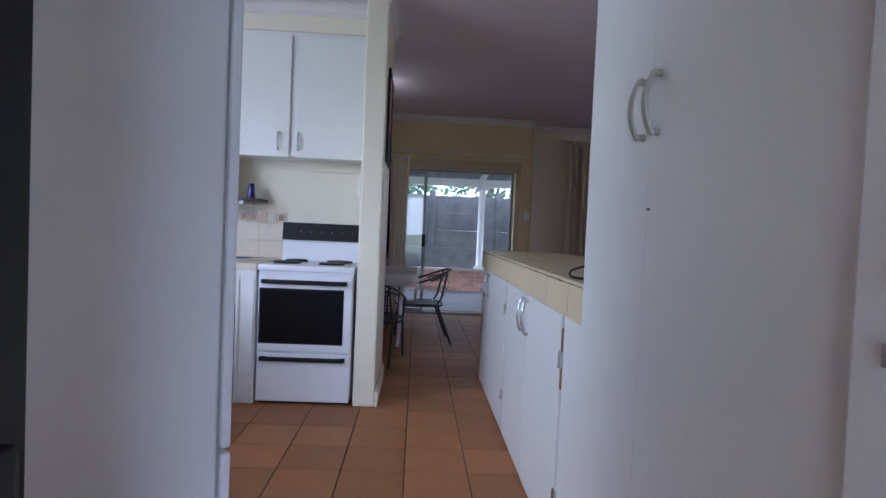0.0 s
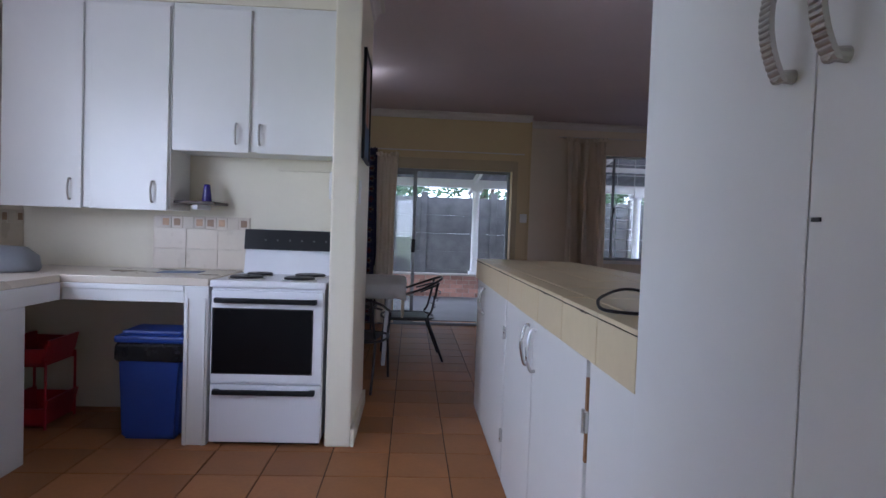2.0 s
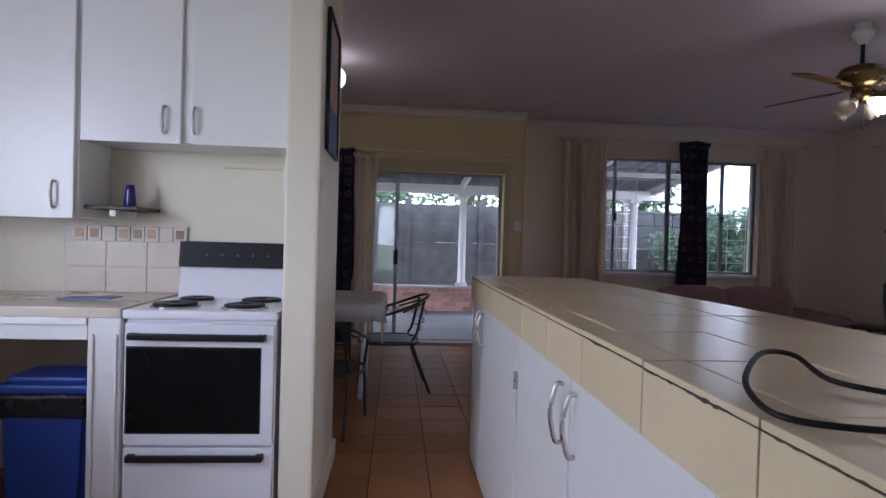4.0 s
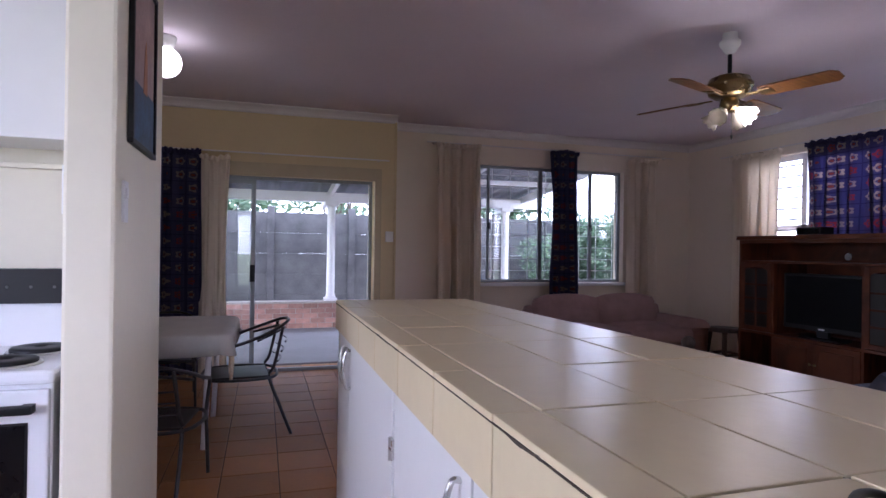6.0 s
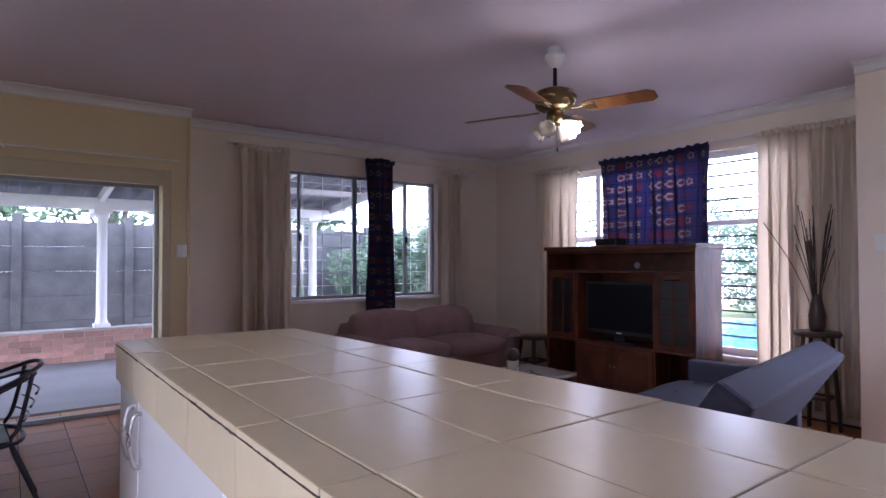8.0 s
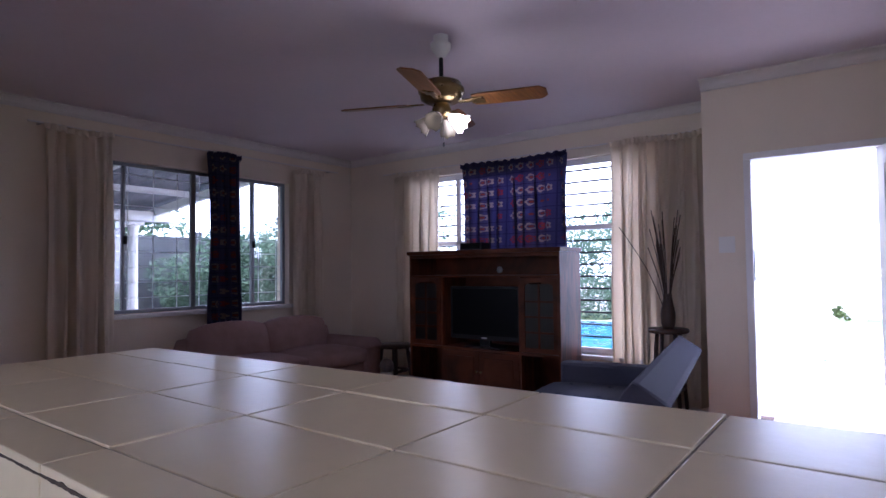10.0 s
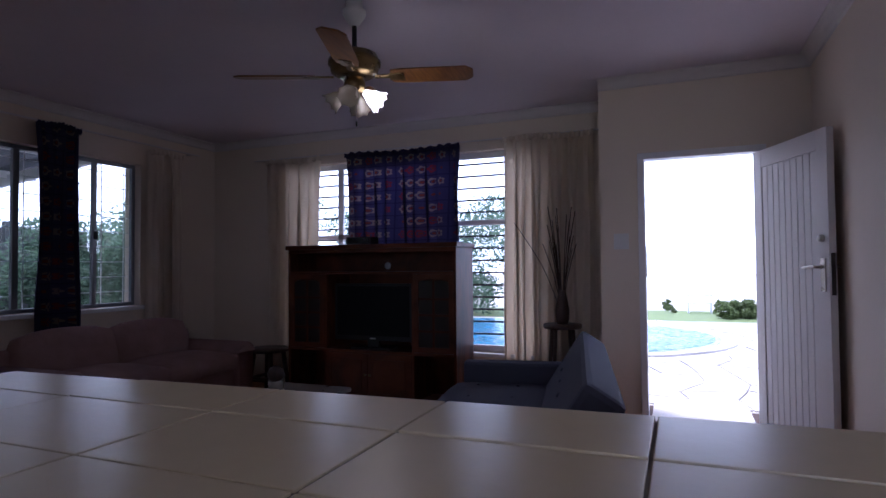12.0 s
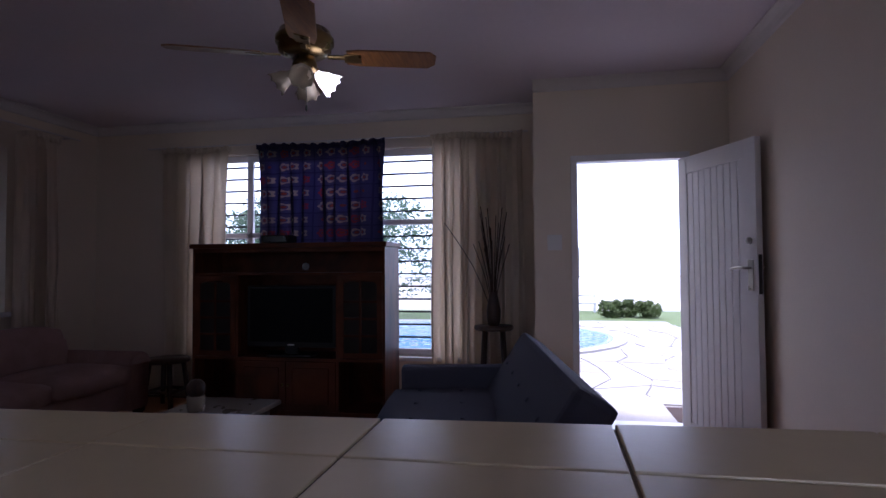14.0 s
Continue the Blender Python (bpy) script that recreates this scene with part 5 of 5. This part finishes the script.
POOL_TILE = material("blue_pool_tile", (0.03, 0.14, 0.34), 0.25, vary=0.3, scale=20)

solid("ground", slab(-150, 250, -150, 200, -0.40, -0.115), GRASS, "green garden lawn", "ground", S)
solid("patio", slab(-4.0, 8.0, 8.72, 14.2, -0.20, -0.02), CONCRETE, "grey concrete patio under the carport roof", "patio", S)
# pale slab added so that the overexposed distance past the lawn turns white
solid("driveway", slab(19.6, 100.0, -95, 95, -0.14, -0.108), SLATE, "pale ground added for the washed-out distance beyond the lawn", "driveway", S)
solid("door_step", slab(5.912, 7.1, 3.352, 4.108, -0.11, 0.011, bevel=0.004), SLATE, "pale worn concrete step in the front doorway", "step", S)
solid("pavement", slab(6.13, 16.2, 1.6, 9.06, -0.25, -0.11), SLATE, "pale slate paving between the door and the pool", "pavement", S)


def blob(cx, cy, rx, ry, z0, z1, grow=0.0):
    """A rounded pool outline, blunter than an ellipse."""
    out = []
    for k in range(60):
        a = k * 2 * math.pi / 60
        c, s = math.cos(a), math.sin(a)
        q = (abs(c) ** 2.2 + abs(s) ** 2.2) ** (-1 / 2.2)
        out.append((cx + (rx + grow) * c * q, cy + (ry + grow) * s * q))
    return prism(bmesh.new(), out, "z", z0, z1)


pool = thing("swimming_pool", "blue swimming pool with a rounded paved edge", "swimming pool", kind=S)
part("coping", blob(12.6, 7.4, 2.7, 4.1, -0.12, -0.075, 0.35), SLATE, pool)
part("tile_band", blob(12.6, 7.4, 2.7, 4.1, -0.10, -0.070, 0.10), POOL_TILE, pool)
part("water", blob(12.6, 7.4, 2.7, 4.1, -0.09, -0.066), POOL_WATER, pool)

# overcast sky low over the horizon, far off
bm = bmesh.new()
ring = [(90 * math.cos(a), 90 * math.sin(a)) for a in [k * 2 * math.pi / 48 for k in range(49)]]
lo_, hi_ = [bm.verts.new((x, y, -1)) for x, y in ring[:-1]], [bm.verts.new((x, y, 60)) for x, y in ring[:-1]]
for k in range(48):
    bm.faces.new((lo_[k], lo_[(k + 1) % 48], hi_[(k + 1) % 48], hi_[k]))
solid("backdrop", bm, material("overcast_glow", (0.93, 0.96, 1.0), 1.0, vary=0.02, emit=1.75, bump=0.0), "bright white overcast sky in the distance", "backdrop", S)

# low brick wall, columns, roof
low = thing("low_brick_wall", "low salmon face-brick wall along the patio", "brick wall", pose(0, 12.0, -0.02))
part("core", slab(-3.0, 7.0, 0.006, 0.21, 0.0, 0.40), MORTAR, low)
part("coping", slab(-3.0, 7.0, -0.02, 0.23, 0.40, 0.43, bevel=0.006), MORTAR, low)
for x in (2.22, 5.3, -0.9):
    col = thing("patio_column", "white fluted column carrying the patio roof", "column", pose(x, 12.1, 0.41), "columns along the patio")
    part("base", slab(-0.10, 0.10, -0.10, 0.10, 0.0, 0.05, bevel=0.008), WHITE_PAINT, col)
    sh = lathe(bmesh.new(), [(0, 0.05), (0.085, 0.05), (0.075, 0.09), (0.068, 0.12), (0.062, 1.46), (0.075, 1.50), (0.09, 1.55), (0, 1.55)], 20)
    part("shaft", sh, WHITE_PAINT, col, smooth=True)
    part("capital", slab(-0.11, 0.11, -0.11, 0.11, 1.55, 1.61, bevel=0.008), WHITE_PAINT, col)
roof = thing("patio_roof", "corrugated patio roof on white painted beams", "roof", kind=S)
bm = bmesh.new()
pts = []
x = -4.0
while x < 5.9:
    pts.append(x)
    x += 0.035
rows_ = []
for y_, z_ in ((9.07, 2.62), (13.3, 2.16)):
    rows_.append([bm.verts.new((p, y_, z_ + 0.018 * math.sin(p * 2 * math.pi / 0.21))) for p in pts])
for i in range(len(pts) - 1):
    bm.faces.new((rows_[0][i], rows_[0][i + 1], rows_[1][i + 1], rows_[1][i]))
sheet = part("sheeting", bm, ROOF, roof)
sheet.modifiers.new("sheet", "SOLIDIFY").thickness = 0.004
part("beam", slab(-4.0, 5.9, 12.02, 12.18, 2.02, 2.17, bevel=0.005), WHITE_PAINT, roof)
for y_ in (9.9, 11.0, 13.0):
    z_ = 2.62 - (y_ - 9.07) * 0.109
    part("purlin", slab(-4.0, 5.9, y_, y_ + 0.05, z_ - 0.11, z_ - 0.03, bevel=0.003), WHITE_PAINT, roof)
for x_ in (-2.0, 0.2, 2.2, 4.0, 5.6):
    bm = slab(x_ - 0.03, x_ + 0.03, 0, 4.25, -0.16, -0.04, bevel=0.003)
    bmesh.ops.transform(bm, matrix=pose(0, 9.07, 2.59, -6.2), verts=bm.verts)
    part("rafter", bm, WHITE_PAINT, roof)

# precast garden wall
fence = thing("precast_garden_wall", "weathered grey precast concrete garden wall with posts", "garden wall", pose(0, 14.5, -0.1))
for i in range(9):
    x = -3.5 + 1.6 * i
    part("post", slab(x - 0.07, x + 0.07, -0.07, 0.07, 0.0, 2.18, bevel=0.01), PRECAST, fence)
    for j in range(5):
        part("panel", slab(x + 0.05, x + 1.55, -0.025 - 0.003 * (j % 2), 0.025 + 0.003 * (j % 2), 0.02 + 0.41 * j, 0.4285 + 0.41 * j, bevel=0.008), PRECAST, fence)


def leaf_cloud(rng, clumps, size, count):
    """Many small leaves, thrown round clump centres."""
    verts, faces = [], []
    for c, r in clumps:
        for _ in range(count):
            d = Vector((rng.gauss(0, 1), rng.gauss(0, 1), rng.gauss(0, 1))).normalized() * r * rng.uniform(0.55, 1.05)
            p = Vector(c) + d
            u = Vector((rng.uniform(-1, 1), rng.uniform(-1, 1), rng.uniform(-0.6, 0.6))).normalized()
            w = u.cross(Vector((rng.uniform(-1, 1), rng.uniform(-1, 1), rng.uniform(-1, 1)))).normalized()
            s = size * rng.uniform(0.6, 1.3)
            k = len(verts)
            verts += [p - u * s, p + w * s * 0.35, p + u * s, p - w * s * 0.35]
            faces.append((k, k + 1, k + 2, k + 3))
    return verts, faces


def tree(name, place, height, spread, seed, label, category="tree", trunk=True, mat=None, size=0.11, count=150, n=24):
    rng = random.Random(seed)
    t = thing(name, label, category, pose(*place))
    clumps = []
    for k in range(n):
        a, q = rng.uniform(0, 6.28), rng.uniform(0.15, 1.0)
        z = height * (rng.uniform(0.38, 1.0) if trunk else rng.uniform(0.12, 0.95))
        rr = spread * q * (1.15 - abs(z / height - 0.55))
        clumps.append(((rr * math.cos(a), rr * math.sin(a), z), spread * rng.uniform(0.22, 0.4)))
    if trunk:
        bm = bmesh.new()
        lathe(bm, [(0, 0), (height * 0.035, 0), (height * 0.024, height * 0.25), (height * 0.016, height * 0.55), (0, height * 0.7)], 10)
        part("trunk", bm, BARK, t, smooth=True)
        for c, r in clumps[:9]:
            bm = bmesh.new()
            tube(bm, [(0, 0, height * 0.3), (c[0] * 0.5, c[1] * 0.5, c[2] * 0.75), c], height * 0.007, 6, 3)
            part("limb", bm, BARK, t)
    v, f = leaf_cloud(rng, clumps, size, count)
    me = bpy.data.meshes.new("crown")
    me.from_pydata(v, [], f)
    me.materials.append(mat or LEAF)
    ob = new("crown", me)
    ob.parent = t
    return t


tree("garden_tree", (3.0, 17.5, -0.1), 4.2, 1.7, 1, "leafy garden tree behind the concrete wall")
tree("garden_tree", (0.2, 17.2, -0.1), 3.4, 1.6, 2, "leafy garden tree behind the concrete wall")
tree("garden_tree", (-2.6, 17.0, -0.1), 4.0, 1.9, 12, "leafy garden tree behind the concrete wall")
tree("garden_tree", (6.5, 16.6, -0.1), 3.2, 1.5, 3, "leafy garden tree near the patio")
tree("garden_shrub", (7.6, 13.0, -0.1), 2.0, 1.1, 4, "dense green garden shrub by the patio", "shrub", False, None, 0.055, 420)
tree("garden_shrub", (9.3, 13.6, -0.1), 2.3, 1.3, 5, "dense green garden shrub by the patio", "shrub", False, None, 0.055, 420)
tree("garden_shrub", (8.9, 11.6, -0.1), 1.9, 1.1, 9, "dense green garden shrub by the patio", "shrub", False, None, 0.055, 420)
tree("garden_shrub", (16.4, 12.3, -0.1), 3.2, 2.2, 6, "wide soft green shrub beyond the pool", "shrub", False, None, 0.07, 420)
tree("garden_shrub", (17.6, 9.4, -0.1), 3.2, 2.2, 7, "wide soft green shrub beyond the pool", "shrub", False, None, 0.07, 420)
tree("garden_shrub", (12.0, 14.0, -0.1), 2.9, 1.8, 8, "dense green garden shrub near the pool", "shrub", False, None, 0.1, 170)
for k, (x, y) in enumerate(((17.3, 2.75), (17.5, 2.3), (17.3, 1.85))):
    tree("border_plant", (x, y, -0.1), 0.36, 0.34, 20 + k, "clump of strappy green border plants on the lawn", "plant", False, STRAPPY, 0.05, 160, 14)
tree("border_plant", (18.8, 4.15, -0.1), 0.34, 0.20, 31, "small tuft of strappy green plants on the lawn", "plant", False, STRAPPY, 0.05, 70, 9)
bench = thing("garden_bench", "small pale garden bench on the lawn", "bench", pose(18.8, 3.0, -0.115))
part("seat", slab(0.0, 0.30, 0.0, 0.70, 0.26, 0.30, bevel=0.008), WHITE_PAINT, bench)
for y in (0.04, 0.62):
    part("leg", slab(0.03, 0.27, y, y + 0.05, 0.0, 0.26, bevel=0.006), WHITE_PAINT, bench)
    part("back_post", slab(0.27, 0.31, y, y + 0.04, 0.30, 0.46, bevel=0.004), WHITE_PAINT, bench)
part("back_rail", slab(0.27, 0.30, 0.0, 0.70, 0.46, 0.51, bevel=0.006), WHITE_PAINT, bench)

# bricks of the low wall
brick_mesh = mesh_of(slab(0, 0.222, -0.012, 0.0, 0, 0.073, bevel=0.003), "brick", BRICK)
rng = random.Random(21)
for j in range(5):
    for i in range(20):
        b = new("brick", brick_mesh)
        b.parent = low
        b.location = (-0.3 + 0.232 * i + (0.116 if j % 2 else 0), 0.006 + rng.uniform(-0.003, 0.002), 0.006 + 0.082 * j * 0.96)

# paving stones before the door
rng = random.Random(5)
pave = bpy.data.objects["pavement"]


def corner(i, j):
    r = random.Random(i * 97 + j)
    return 7.15 + i * 0.42 + (0.2 if j % 2 else 0) + r.uniform(-0.11, 0.11), 1.7 + j * 0.52 + 0.12 * math.sin(i * 1.3) + r.uniform(-0.13, 0.13)


for i in range(21):
    for j in range(9):
        cell = [corner(i, j), corner(i + 1, j), corner(i + 1, j + 1), corner(i, j + 1)]
        x, y = sum(c[0] for c in cell) / 4, sum(c[1] for c in cell) / 4
        if abs((x - 12.6) / 3.2) ** 2.2 + abs((y - 7.4) / 4.6) ** 2.2 < 1:
            continue
        out = []
        for k in range(4):
            p, q = cell[k], cell[(k + 1) % 4]
            out.append((x + (p[0] - x) * 0.955, y + (p[1] - y) * 0.965))
            mx, my = (p[0] + q[0]) / 2, (p[1] + q[1]) / 2
            g = rng.uniform(0.93, 0.985)
            out.append((x + (mx - x) * g, y + (my - y) * g))
        part("paving_stone", prism(bmesh.new(), out, "z", -0.112, -0.096 + rng.uniform(0, 0.006)), SLATE, pave)

# floor tiles, the near ones one by one
P, G = 0.305, 0.0055
tile_mesh = mesh_of(slab(G / 2, P - G / 2, G / 2, P - G / 2, -0.012, 0.0, bevel=0.003), "tile", TERRACOTTA)
OX, OY = 0.955 - 10 * P, 4.058 - 20 * P
rest_v, rest_f = [], []
for i in range(-1, 28):
    for j in range(0, 36):
        x, y = OX + i * P, OY + j * P
        if (x > 5.6 and y < 4.3) or (x > 2.1 and y < 2.75) or x > 6.3 or y > 8.75 or y < -1.5 or x < -1.5:
            continue
        if -1.2 < x < 1.5 and 2.4 < y < 8.9:
            t = new("tile", tile_mesh)
            t.parent = floor
            t.location = (x, y, 0)
        else:
            k = len(rest_v)
            a, b, c, d = x + G / 2, x + P - G / 2, y + G / 2, y + P - G / 2
            rest_v += [(a, c, 0), (b, c, 0), (b, d, 0), (a, d, 0), (a, c, -0.01), (b, c, -0.01), (b, d, -0.01), (a, d, -0.01)]
            rest_f += [(k, k + 1, k + 2, k + 3), (k, k + 4, k + 5, k + 1), (k + 1, k + 5, k + 6, k + 2), (k + 2, k + 6, k + 7, k + 3), (k + 3, k + 7, k + 4, k)]
me = bpy.data.meshes.new("far_tiles")
me.from_pydata(rest_v, [], rest_f)
me.materials.append(TERRACOTTA)
far = new("far_tiles", me)
far.parent = floor
tagged(far, kind="stuff")
